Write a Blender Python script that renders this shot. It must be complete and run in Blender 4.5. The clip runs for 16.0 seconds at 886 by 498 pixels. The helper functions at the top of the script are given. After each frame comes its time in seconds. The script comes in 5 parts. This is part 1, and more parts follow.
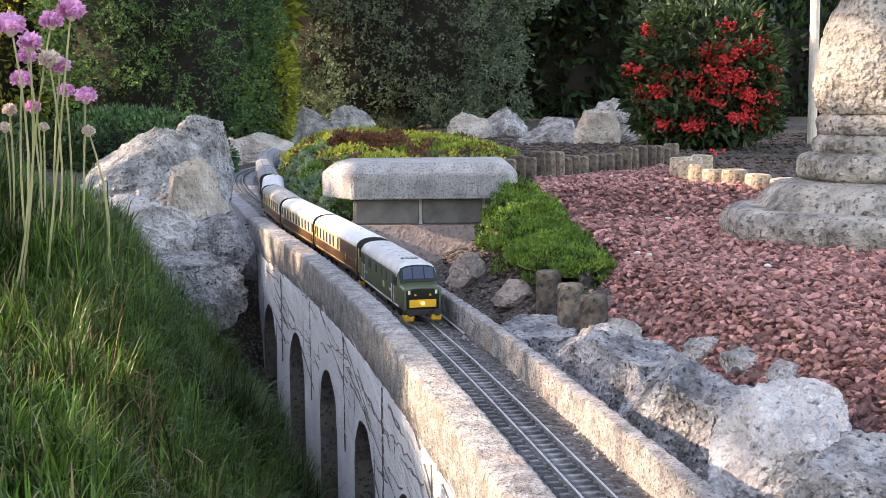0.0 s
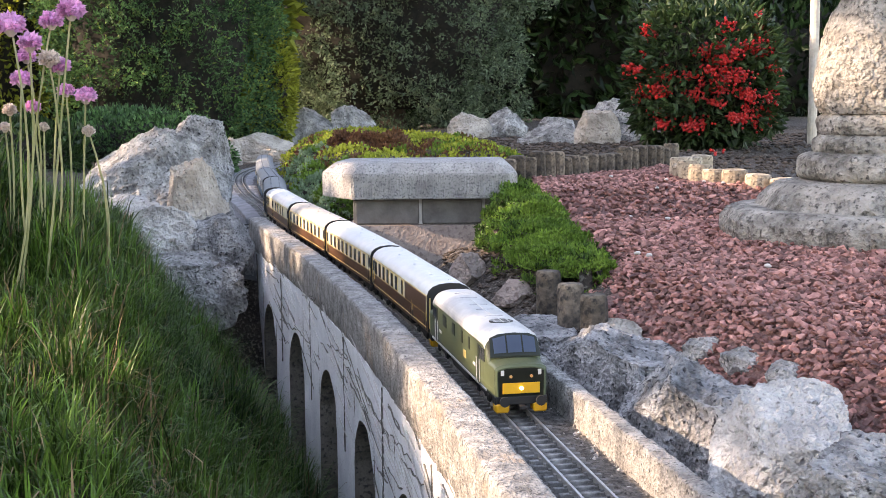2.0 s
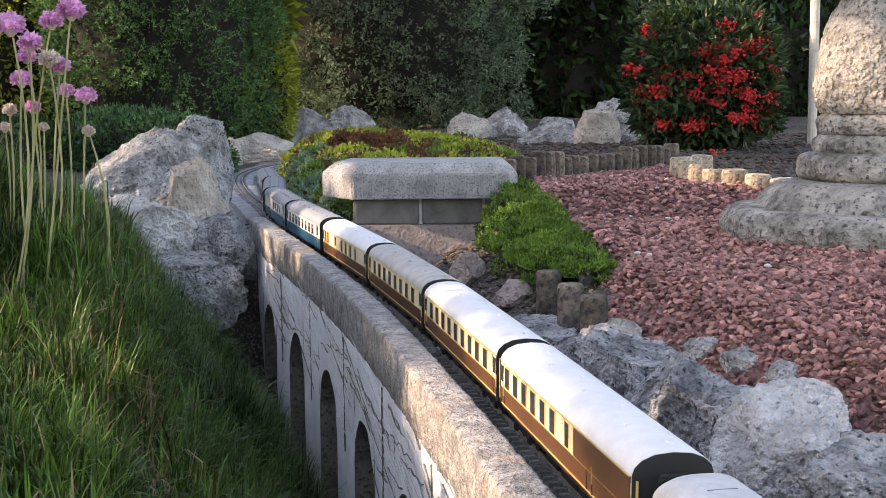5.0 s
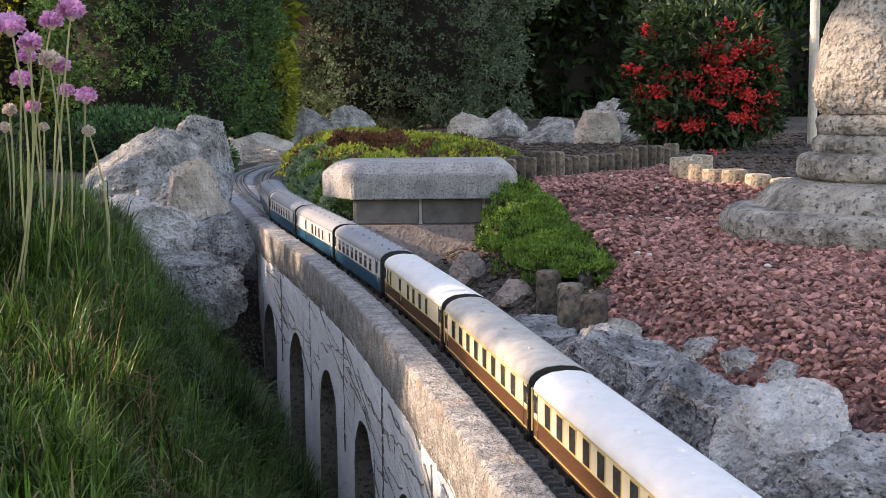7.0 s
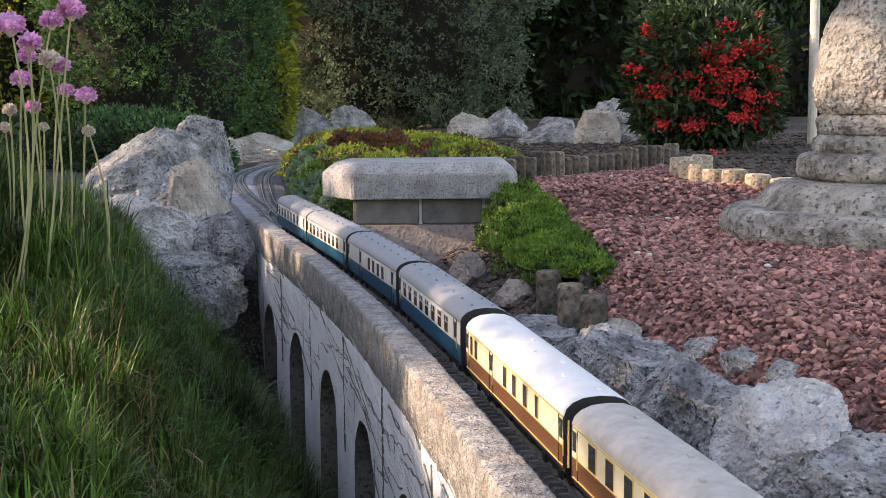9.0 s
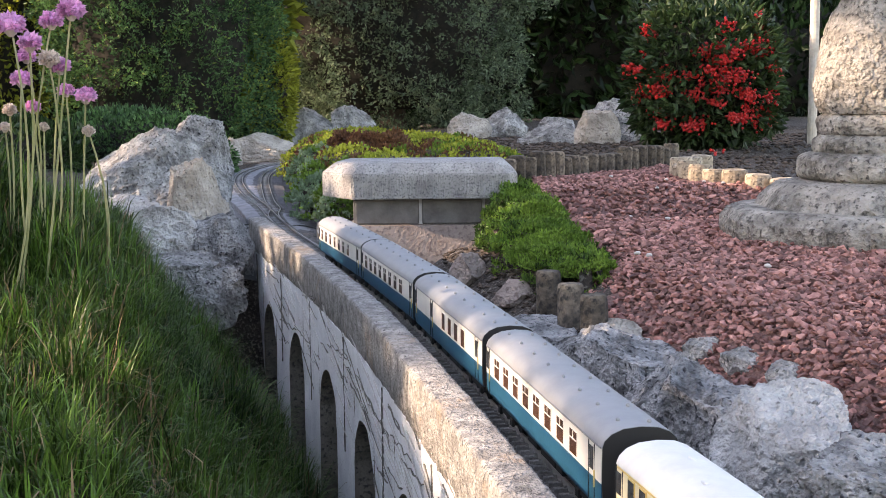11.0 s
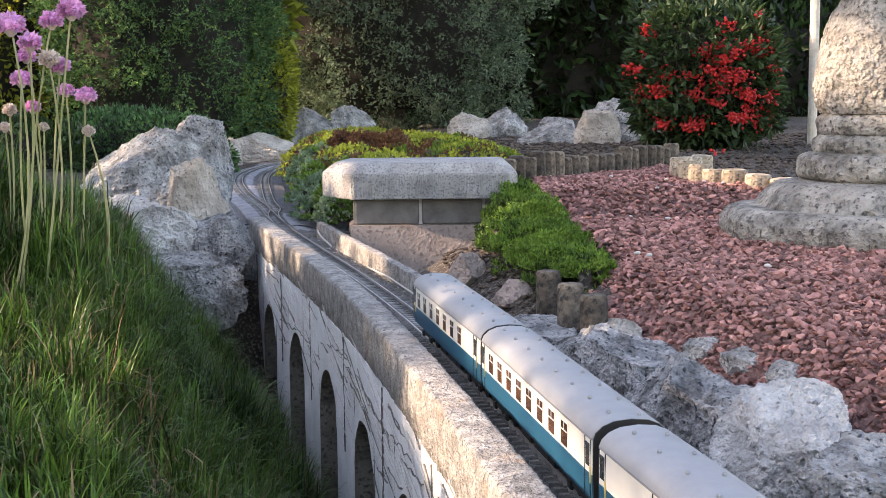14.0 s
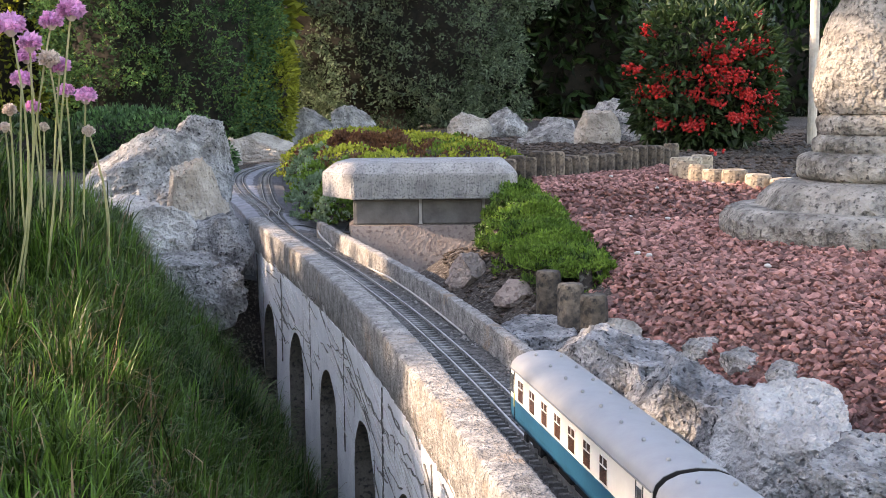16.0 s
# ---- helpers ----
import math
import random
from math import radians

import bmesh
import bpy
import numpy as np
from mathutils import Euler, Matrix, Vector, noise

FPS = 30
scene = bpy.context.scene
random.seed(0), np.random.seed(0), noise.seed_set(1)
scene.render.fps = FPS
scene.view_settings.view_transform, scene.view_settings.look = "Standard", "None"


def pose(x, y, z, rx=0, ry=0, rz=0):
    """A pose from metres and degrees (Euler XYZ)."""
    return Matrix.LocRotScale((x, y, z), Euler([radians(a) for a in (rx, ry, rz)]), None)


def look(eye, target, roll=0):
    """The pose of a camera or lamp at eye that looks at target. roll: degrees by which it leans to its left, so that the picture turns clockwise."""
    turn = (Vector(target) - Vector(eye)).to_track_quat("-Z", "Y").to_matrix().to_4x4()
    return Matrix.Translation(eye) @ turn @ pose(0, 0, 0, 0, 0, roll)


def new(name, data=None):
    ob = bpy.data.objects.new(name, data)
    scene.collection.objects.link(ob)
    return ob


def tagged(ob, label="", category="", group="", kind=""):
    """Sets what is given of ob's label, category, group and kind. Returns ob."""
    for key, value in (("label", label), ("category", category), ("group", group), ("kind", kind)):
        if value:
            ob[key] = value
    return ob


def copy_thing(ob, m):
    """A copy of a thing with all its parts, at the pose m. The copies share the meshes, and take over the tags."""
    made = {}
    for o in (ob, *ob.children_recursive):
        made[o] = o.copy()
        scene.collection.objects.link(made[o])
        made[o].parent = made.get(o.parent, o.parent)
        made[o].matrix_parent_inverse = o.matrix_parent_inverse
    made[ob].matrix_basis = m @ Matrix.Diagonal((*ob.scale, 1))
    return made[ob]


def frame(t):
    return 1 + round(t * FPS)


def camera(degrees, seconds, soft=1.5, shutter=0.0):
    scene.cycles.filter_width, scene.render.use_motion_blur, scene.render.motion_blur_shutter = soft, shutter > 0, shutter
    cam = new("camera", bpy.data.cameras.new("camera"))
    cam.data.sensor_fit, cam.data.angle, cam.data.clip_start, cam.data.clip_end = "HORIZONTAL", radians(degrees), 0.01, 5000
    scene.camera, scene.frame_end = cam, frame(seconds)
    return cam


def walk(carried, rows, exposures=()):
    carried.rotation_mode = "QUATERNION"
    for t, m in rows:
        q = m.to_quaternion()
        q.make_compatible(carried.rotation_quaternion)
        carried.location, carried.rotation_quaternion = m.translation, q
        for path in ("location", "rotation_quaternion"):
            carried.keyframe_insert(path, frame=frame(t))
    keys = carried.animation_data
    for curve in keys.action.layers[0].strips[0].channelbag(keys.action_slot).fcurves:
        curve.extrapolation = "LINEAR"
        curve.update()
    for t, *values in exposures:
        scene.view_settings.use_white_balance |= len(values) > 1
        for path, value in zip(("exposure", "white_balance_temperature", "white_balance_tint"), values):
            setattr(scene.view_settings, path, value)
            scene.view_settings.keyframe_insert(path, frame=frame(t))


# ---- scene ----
# Garden railway: a small-scale train crosses a concrete viaduct. z = 0 is the rail head.
cam = camera(36.2, 16.0, soft=0.9)
EYE, TILT = (0.0, 0.0, 0.2039), radians(6.88)
VIEW = look(EYE, (0.0, math.cos(TILT), EYE[2] - math.sin(TILT)), -0.55)
walk(cam, [(0.0, VIEW), (16.0, VIEW)], exposures=[(t, stops, 8150, 23) for t, stops in ((0.0, 2.03), (2.5, 1.95), (4.2, 1.76), (6.5, 1.49), (9.0, 1.46), (11.5, 1.85), (13.0, 1.88), (16.0, 1.89))])

# ---- light ----
SUN_AZ, SUN_EL = radians(1.0), radians(23.0)      # azimuth: from the left, turned towards the camera
TO_SUN = Vector((-math.cos(SUN_AZ) * math.cos(SUN_EL), -math.sin(SUN_AZ) * math.cos(SUN_EL), math.sin(SUN_EL)))
world = bpy.data.worlds.new("sky")
scene.world = world
world.use_nodes = True
sky = world.node_tree.nodes.new("ShaderNodeTexSky")
sky.sky_type, sky.sun_disc = "NISHITA", False
sky.sun_elevation = SUN_EL
sky.sun_rotation = math.atan2(TO_SUN.x, TO_SUN.y)
world.node_tree.links.new(sky.outputs[0], world.node_tree.nodes["Background"].inputs[0])
world.node_tree.nodes["Background"].inputs[1].default_value = 0.2
sun_data = bpy.data.lights.new("sun", "SUN")
sun_data.energy, sun_data.angle, sun_data.color = 3.2, radians(0.6), (1.0, 0.88, 0.74)
sun = new("sun", sun_data)
sun.matrix_world = look(TO_SUN * 20, (0, 0, 0))

# ---- materials ----
def mat(name, c1, c2, scale=30.0, rough=0.85, bump=0.3, fine=250.0, c3=None, metal=0.0, dist=0.002, rand=0.0, island=0.0, spec=0.4, patch=None, spots=0.52):
    """Two-scale noise between c1 and c2, finer specks towards c3, relief, and per-piece variation."""
    m = bpy.data.materials.new(name)
    m.use_nodes = True
    nt = m.node_tree
    n, l = nt.nodes, nt.links
    b = n["Principled BSDF"]
    b.inputs["Roughness"].default_value, b.inputs["Metallic"].default_value = rough, metal
    b.inputs["Specular IOR Level"].default_value = spec
    tc = n.new("ShaderNodeTexCoord")
    big = n.new("ShaderNodeTexNoise")
    big.inputs["Scale"].default_value, big.inputs["Detail"].default_value, big.inputs["Roughness"].default_value = scale, 6, 0.65
    small = n.new("ShaderNodeTexNoise")
    small.inputs["Scale"].default_value, small.inputs["Detail"].default_value = fine, 4
    for t in (big, small):
        l.new(tc.outputs["Object"], t.inputs["Vector"])
    ramp = n.new("ShaderNodeValToRGB")
    ramp.color_ramp.elements[0].position, ramp.color_ramp.elements[1].position = 0.35, 0.65
    ramp.color_ramp.elements[0].color, ramp.color_ramp.elements[1].color = (*c1, 1), (*c2, 1)
    l.new(big.outputs[0], ramp.inputs[0])
    col = ramp.outputs[0]
    if c3:
        r3 = n.new("ShaderNodeValToRGB")
        r3.color_ramp.elements[0].position, r3.color_ramp.elements[1].position = spots, spots + 0.14
        l.new(small.outputs[0], r3.inputs[0])
        mx = n.new("ShaderNodeMix")
        mx.data_type = "RGBA"
        l.new(r3.outputs[0], mx.inputs["Factor"])
        l.new(col, mx.inputs["A"])
        mx.inputs["B"].default_value = (*c3, 1)
        col = mx.outputs["Result"]
    if patch:
        pn = n.new("ShaderNodeTexNoise")
        pn.inputs["Scale"].default_value, pn.inputs["Detail"].default_value, pn.inputs["Roughness"].default_value = patch[1], 8, 0.75
        l.new(tc.outputs["Object"], pn.inputs["Vector"])
        pr = n.new("ShaderNodeValToRGB")
        pr.color_ramp.elements[0].position, pr.color_ramp.elements[1].position = patch[2], patch[2] + 0.1
        l.new(pn.outputs[0], pr.inputs[0])
        mx = n.new("ShaderNodeMix")
        mx.data_type = "RGBA"
        l.new(pr.outputs[0], mx.inputs["Factor"])
        l.new(col, mx.inputs["A"])
        mx.inputs["B"].default_value = (*patch[0], 1)
        col = mx.outputs["Result"]
    if rand or island:
        src = n.new("ShaderNodeObjectInfo").outputs["Random"] if rand else n.new("ShaderNodeNewGeometry").outputs["Random Per Island"]
        amount = rand or island
        mr = n.new("ShaderNodeMapRange")
        mr.inputs["To Min"].default_value, mr.inputs["To Max"].default_value = 1 - amount, 1 + amount
        l.new(src, mr.inputs["Value"])
        hs = n.new("ShaderNodeHueSaturation")
        l.new(mr.outputs[0], hs.inputs["Value"])
        l.new(col, hs.inputs["Color"])
        col = hs.outputs[0]
    l.new(col, b.inputs["Base Color"])
    if bump:
        add = n.new("ShaderNodeMath")
        add.operation = "MULTIPLY_ADD"
        l.new(big.outputs[0], add.inputs[0])
        add.inputs[1].default_value = 1.5
        l.new(small.outputs[0], add.inputs[2])
        bp = n.new("ShaderNodeBump")
        bp.inputs["Strength"].default_value, bp.inputs["Distance"].default_value = bump, dist
        l.new(add.outputs[0], bp.inputs["Height"])
        l.new(bp.outputs[0], b.inputs["Normal"])
    return m


def leaf_mat(name, c1, c2, scale=14.0, rough=0.5, island=0.45, through_light=0.25):
    """Foliage: colour varies by leaf and by region; some light passes through the leaf."""
    m = mat(name, c1, c2, scale, rough, 0.0, island=island, spec=0.3)
    nt = m.node_tree
    b = nt.nodes["Principled BSDF"]
    tr = nt.nodes.new("ShaderNodeBsdfTranslucent")
    mixed = nt.nodes.new("ShaderNodeMixShader")
    mixed.inputs[0].default_value = through_light
    nt.links.new(b.inputs["Base Color"].links[0].from_socket, tr.inputs["Color"])
    nt.links.new(b.outputs[0], mixed.inputs[1])
    nt.links.new(tr.outputs[0], mixed.inputs[2])
    nt.links.new(mixed.outputs[0], nt.nodes["Material Output"].inputs["Surface"])
    return m


CONCRETE = mat("rough concrete", (0.20, 0.19, 0.175), (0.52, 0.495, 0.455), 75, 0.92, 1.0, 520, (0.09, 0.087, 0.082), dist=0.004, spots=0.545, patch=((0.40, 0.29, 0.20), 13, 0.57))
RENDERED = mat("smooth cement render", (0.68, 0.68, 0.68), (0.86, 0.86, 0.85), 25, 0.85, 0.35, 420, (0.48, 0.48, 0.47), dist=0.001, spots=0.60, patch=((0.46, 0.45, 0.43), 16, 0.63))
GROOVE = mat("weathered groove", (0.10, 0.09, 0.08), (0.16, 0.15, 0.13), 60, 0.95, 0.2)
SLAB = mat("grey concrete slab", (0.11, 0.11, 0.115), (0.21, 0.21, 0.215), 30, 0.9, 0.5, 300)
PALE_BED = mat("pale grey track bed", (0.22, 0.22, 0.23), (0.34, 0.34, 0.35), 40, 0.9, 0.3, 300)
BALLAST = mat("grey ballast", (0.07, 0.067, 0.062), (0.27, 0.255, 0.235), 170, 0.95, 1.0, 420, (0.04, 0.038, 0.036), dist=0.004, spots=0.54)
DARK_BED = mat("dark track bed", (0.075, 0.075, 0.08), (0.15, 0.15, 0.155), 120, 0.9, 0.5, 400)
SOIL = mat("dark soil", (0.03, 0.022, 0.017), (0.075, 0.058, 0.046), 35, 0.95, 0.9, 260, (0.2, 0.18, 0.15), dist=0.006)
CHIP = mat("stone chips", (0.16, 0.15, 0.14), (0.48, 0.46, 0.43), 90, 0.9, 0.0, island=0.5)
SOIL_CRUMB = mat("soil crumbs", (0.035, 0.025, 0.019), (0.13, 0.098, 0.075), 60, 0.95, 0.3, island=0.5)
ROCK = mat("limestone", (0.17, 0.165, 0.155), (0.66, 0.65, 0.615), 26, 0.92, 1.0, 230, (0.085, 0.083, 0.079), dist=0.012, spots=0.55, patch=((0.20, 0.19, 0.175), 20, 0.57))
ROCK_PALE = mat("bleached limestone", (0.38, 0.37, 0.35), (0.76, 0.75, 0.715), 24, 0.92, 1.0, 220, (0.20, 0.19, 0.175), dist=0.010, spots=0.585, patch=((0.30, 0.285, 0.25), 18, 0.60))
ROCK_DARK = mat("lichened limestone", (0.14, 0.138, 0.135), (0.76, 0.75, 0.73), 34, 0.92, 1.0, 260, (0.045, 0.045, 0.05), dist=0.013, spots=0.545, patch=((0.075, 0.075, 0.08), 34, 0.56))
ROCK_WARM = mat("ochre limestone", (0.34, 0.29, 0.235), (0.66, 0.60, 0.51), 22, 0.92, 1.0, 220, (0.17, 0.145, 0.12), dist=0.008, spots=0.58)
CAPSTONE = mat("cast stone", (0.27, 0.26, 0.25), (0.45, 0.44, 0.42), 35, 0.9, 0.8, 350, (0.16, 0.16, 0.16), dist=0.0025)
BLOCK = mat("brown-grey block", (0.13, 0.118, 0.105), (0.21, 0.195, 0.175), 50, 0.9, 0.5, 350, rand=0.12, dist=0.0012)
MORTAR = mat("pale mortar", (0.42, 0.40, 0.37), (0.56, 0.54, 0.50), 80, 0.9, 0.4, 300, dist=0.001)
SANDSTONE = mat("red sandstone", (0.27, 0.205, 0.17), (0.38, 0.31, 0.265), 22, 0.9, 0.6, 200, (0.2, 0.15, 0.13), dist=0.004)
PEDESTAL = mat("weathered cast stone", (0.16, 0.15, 0.132), (0.50, 0.47, 0.415), 34, 0.88, 1.0, 210, (0.085, 0.08, 0.072), dist=0.009, patch=((0.12, 0.113, 0.10), 38, 0.56), spots=0.54)
GRAVEL = mat("red gravel", (0.20, 0.085, 0.072), (0.42, 0.215, 0.178), 60, 0.85, 0.4, 250, island=0.62, dist=0.001)
GRAVEL_BED = mat("red gravel dust", (0.14, 0.075, 0.065), (0.28, 0.16, 0.14), 90, 0.9, 1.0, 300, dist=0.004)
LOG = mat("weathered log", (0.025, 0.021, 0.018), (0.23, 0.18, 0.13), 60, 0.9, 0.8, 200, (0.04, 0.035, 0.03), rand=0.45, dist=0.003)
PALE_LOG = mat("cut pale log", (0.24, 0.19, 0.135), (0.62, 0.51, 0.37), 34, 0.9, 0.8, 200, (0.09, 0.075, 0.06), rand=0.3, dist=0.003)
ARCH_INSIDE = mat("brown rough cement", (0.17, 0.145, 0.115), (0.29, 0.255, 0.21), 40, 0.95, 0.7, 260, (0.09, 0.08, 0.07), dist=0.002)
STAKE = mat("bleached wood", (0.5, 0.44, 0.35), (0.68, 0.62, 0.52), 60, 0.7, 0.2, 300)
FENCE = mat("dark stained boards", (0.018, 0.012, 0.010), (0.04, 0.028, 0.022), 12, 0.8, 0.3, 90, rand=0.2)
RAIL = mat("rail steel", (0.42, 0.40, 0.37), (0.58, 0.56, 0.53), 90, 0.4, 0.0, metal=0.6)
SLEEPER = mat("weathered sleeper plastic", (0.09, 0.085, 0.08), (0.32, 0.31, 0.29), 190, 0.8, 0.2, 400, rand=0.35)
CABLE = mat("black cable", (0.02, 0.02, 0.02), (0.035, 0.035, 0.035), 50, 0.5, 0.0)
WHITE_CABLE = mat("dirty white cable", (0.5, 0.48, 0.44), (0.65, 0.63, 0.58), 50, 0.6, 0.0)
YEW = leaf_mat("yew leaves", (0.030, 0.080, 0.034), (0.125, 0.255, 0.085), 11, island=0.75)
YEW_TIP = leaf_mat("fresh yew tips", (0.16, 0.24, 0.06), (0.26, 0.36, 0.10), 11, island=0.4)
# near-black: the shade deep inside the crowns, put into a colour
CROWN_SHADE = mat("painted crown shade", (0.012, 0.011, 0.009), (0.03, 0.026, 0.02), 40, 0.95, 0.5)
GREY_LEAF = leaf_mat("grey-green leaves", (0.07, 0.108, 0.062), (0.185, 0.245, 0.150), 11, island=0.55)
LAUREL = leaf_mat("laurel leaves", (0.014, 0.034, 0.012), (0.042, 0.082, 0.026), 5, 0.3, island=0.7)
GOLD_LEAF = leaf_mat("golden leaves", (0.17, 0.23, 0.03), (0.42, 0.44, 0.07), 9, 0.5, 0.5, 0.4)
BUSH_LEAF = leaf_mat("berry bush leaves", (0.017, 0.040, 0.014), (0.052, 0.088, 0.030), 9, 0.4)
BERRY = mat("red berries", (0.40, 0.012, 0.012), (0.56, 0.025, 0.02), 40, 0.35, 0.0, island=0.3)
GRASS = leaf_mat("thrift leaves", (0.012, 0.032, 0.007), (0.100, 0.200, 0.034), 12, 0.45, 0.75, 0.30)
STRAW = leaf_mat("dry thrift leaves", (0.16, 0.10, 0.055), (0.28, 0.21, 0.12), 20, 0.6, 0.3, 0.25)
MOSS = leaf_mat("green moss leaves", (0.075, 0.150, 0.022), (0.19, 0.31, 0.05), 12, 0.6, 0.45, 0.3)
MOSS_GOLD = leaf_mat("golden stonecrop", (0.24, 0.29, 0.035), (0.44, 0.46, 0.07), 16, 0.6, 0.35, 0.3)
MOSS_RED = leaf_mat("red stonecrop", (0.11, 0.045, 0.025), (0.20, 0.10, 0.05), 20, 0.6, 0.35, 0.2)
STONECROP = leaf_mat("grey-green stonecrop", (0.14, 0.22, 0.12), (0.26, 0.36, 0.22), 18, 0.6, 0.3, 0.2)
PETAL = leaf_mat("pink petals", (0.56, 0.22, 0.44), (0.85, 0.52, 0.76), 60, 0.5, 0.3, 0.35)
PALE_PETAL = leaf_mat("faded petals", (0.55, 0.45, 0.40), (0.70, 0.60, 0.52), 60, 0.6, 0.25, 0.3)
STEM = leaf_mat("flower stems", (0.24, 0.27, 0.11), (0.46, 0.44, 0.25), 30, 0.5, 0.2, 0.2)
BARK = mat("bark", (0.06, 0.045, 0.035), (0.13, 0.10, 0.08), 40, 0.95, 0.8)


def paint(name, c, rough=0.35, dirt=0.12):
    d = tuple(v * (1 - dirt) for v in c)
    return mat(name, d, c, 70, rough, 0.03, 500)


ROOF_WHITE = paint("white roof paint", (0.78, 0.77, 0.74), 0.5)
ROOF_SOILED = paint("soiled cream roof", (0.50, 0.47, 0.42), 0.5, 0.35)
ROOF_GREY = paint("silver grey roof", (0.30, 0.31, 0.32), 0.45)
ROOF_LOCO = paint("pale grey roof", (0.58, 0.575, 0.555), 0.45, 0.25)
ROOF_DARK = paint("dark grey roof", (0.20, 0.21, 0.22), 0.45)
CREAM = paint("cream paint", (0.73, 0.65, 0.45))
BROWN = paint("umber brown paint", (0.115, 0.055, 0.028), 0.35)
BLUE = paint("coach blue", (0.010, 0.080, 0.145), 0.35)
TEAL = paint("coach turquoise", (0.02, 0.17, 0.21), 0.35)
COACH_GREY = paint("pale grey band", (0.66, 0.65, 0.60), 0.4)
LOCO_GREEN = paint("brunswick green", (0.085, 0.105, 0.056), 0.35)
LOCO_DARK = paint("deep green", (0.016, 0.022, 0.015), 0.4)
YELLOW = paint("warning yellow", (0.80, 0.40, 0.02), 0.4)
BLACK = paint("black underframe", (0.022, 0.021, 0.02), 0.6)
GOLD_LINE = paint("gold lining", (0.62, 0.45, 0.16), 0.4)
RED_BEAM = paint("buffer beam red", (0.42, 0.03, 0.02), 0.5)
GLASS_BROWN = mat("window glass over brown seats", (0.05, 0.026, 0.018), (0.11, 0.052, 0.034), 150, 0.08, 0.0, spec=0.6)
MARKER = paint("amber marker lens", (0.75, 0.35, 0.12), 0.3)
GLASS = mat("dark window glass", (0.03, 0.035, 0.04), (0.05, 0.055, 0.06), 8, 0.06, 0.0, spec=0.7)
GLASS_BLUE = mat("tinted windscreen", (0.08, 0.11, 0.17), (0.12, 0.16, 0.24), 8, 0.06, 0.0, spec=0.7)
LAMP = bpy.data.materials.new("lit headlamp")
LAMP.use_nodes = True
LAMP.node_tree.nodes["Principled BSDF"].inputs["Emission Color"].default_value = (1.0, 0.85, 0.6, 1)
LAMP.node_tree.nodes["Principled BSDF"].inputs["Emission Strength"].default_value = 2.5

# ---- building helpers ----
def link(name, bm, material, parent=None, label="", smooth=False):
    me = bpy.data.meshes.new(name)
    bm.to_mesh(me)
    bm.free()
    for m in material if isinstance(material, (list, tuple)) else [material]:
        me.materials.append(m)
    if smooth:
        me.polygons.foreach_set("use_smooth", [True] * len(me.polygons))
    ob = new(name, me)
    if parent:
        ob.parent = parent
    if label:
        tagged(ob, label)
    return ob


part = link


def raw(name, verts, faces, material, parent=None, label="", smooth=False):
    me = bpy.data.meshes.new(name)
    me.from_pydata([tuple(v) for v in verts], [], faces)
    me.materials.append(material)
    if smooth:
        me.polygons.foreach_set("use_smooth", [True] * len(me.polygons))
    me.update()
    ob = new(name, me)
    if parent:
        ob.parent = parent
    if label:
        tagged(ob, label)
    return ob


def box(bm, x0, x1, y0, y1, z0, z1, bevel=0.0, seg=1):
    r = bmesh.ops.create_cube(bm, size=1.0, matrix=Matrix.Translation(((x0 + x1) / 2, (y0 + y1) / 2, (z0 + z1) / 2)) @ Matrix.Diagonal((x1 - x0, y1 - y0, z1 - z0, 1)))
    if bevel:
        es = {e for v in r["verts"] for e in v.link_edges}
        bmesh.ops.bevel(bm, geom=list(es), offset=bevel, segments=seg, affect="EDGES", profile=0.5)


def rod(bm, a, b, r0, r1=None, n=8):
    a, b = Vector(a), Vector(b)
    q = (b - a).to_track_quat("Z", "Y").to_matrix().to_4x4()
    bmesh.ops.create_cone(bm, cap_ends=True, segments=n, radius1=r0, radius2=r0 if r1 is None else r1, depth=(b - a).length, matrix=Matrix.Translation((a + b) / 2) @ q)


def tube(bm, pts, r, n=6):
    """A round tube along points; r: one radius or one for each point."""
    pts = [Vector(p) for p in pts]
    rings = []
    for i, p in enumerate(pts):
        d = (pts[min(i + 1, len(pts) - 1)] - pts[max(i - 1, 0)]).normalized()
        u = d.cross(Vector((0, 0, 1)))
        u = u.normalized() if u.length > 1e-4 else Vector((1, 0, 0))
        v = d.cross(u)
        rr = r[i] if isinstance(r, (list, tuple)) else r
        rings.append([bm.verts.new(p + rr * (math.cos(a) * u + math.sin(a) * v)) for a in (2 * math.pi * k / n for k in range(n))])
    for a, b in zip(rings, rings[1:]):
        for k in range(n):
            bm.faces.new((a[k], a[(k + 1) % n], b[(k + 1) % n], b[k]))
    bm.faces.new(rings[0][::-1])
    bm.faces.new(rings[-1])


def fbm(p, s, octaves=4):
    return noise.fractal(Vector(p) * s, 0.9, 2.1, octaves)


# ---- the line of the track ----
def track_x(y):
    y = max(y, 0.3)
    return (((0.05590419 * y - 0.26625297) * y + 0.39831183) * y - 0.41984007) * y + 0.24505026


SLOPE = (track_x(0.31) - track_x(0.3)) / 0.01
line = [(track_x(0.3) + SLOPE * (y - 0.3), y) for y in (-3.2, -2.4, -1.6, -0.8, -0.2)]
line += [(track_x(0.3 + 0.1 * i), 0.3 + 0.1 * i) for i in range(20)]
line += [(-0.285, 2.3), (-0.313, 2.45), (-0.355, 2.725), (-0.390, 2.975), (-0.415, 3.21), (-0.425, 3.46), (-0.405, 3.68), (-0.33, 3.88), (-0.2, 4.02), (0.0, 4.1), (0.3, 4.13), (0.7, 4.14), (1.2, 4.14)]


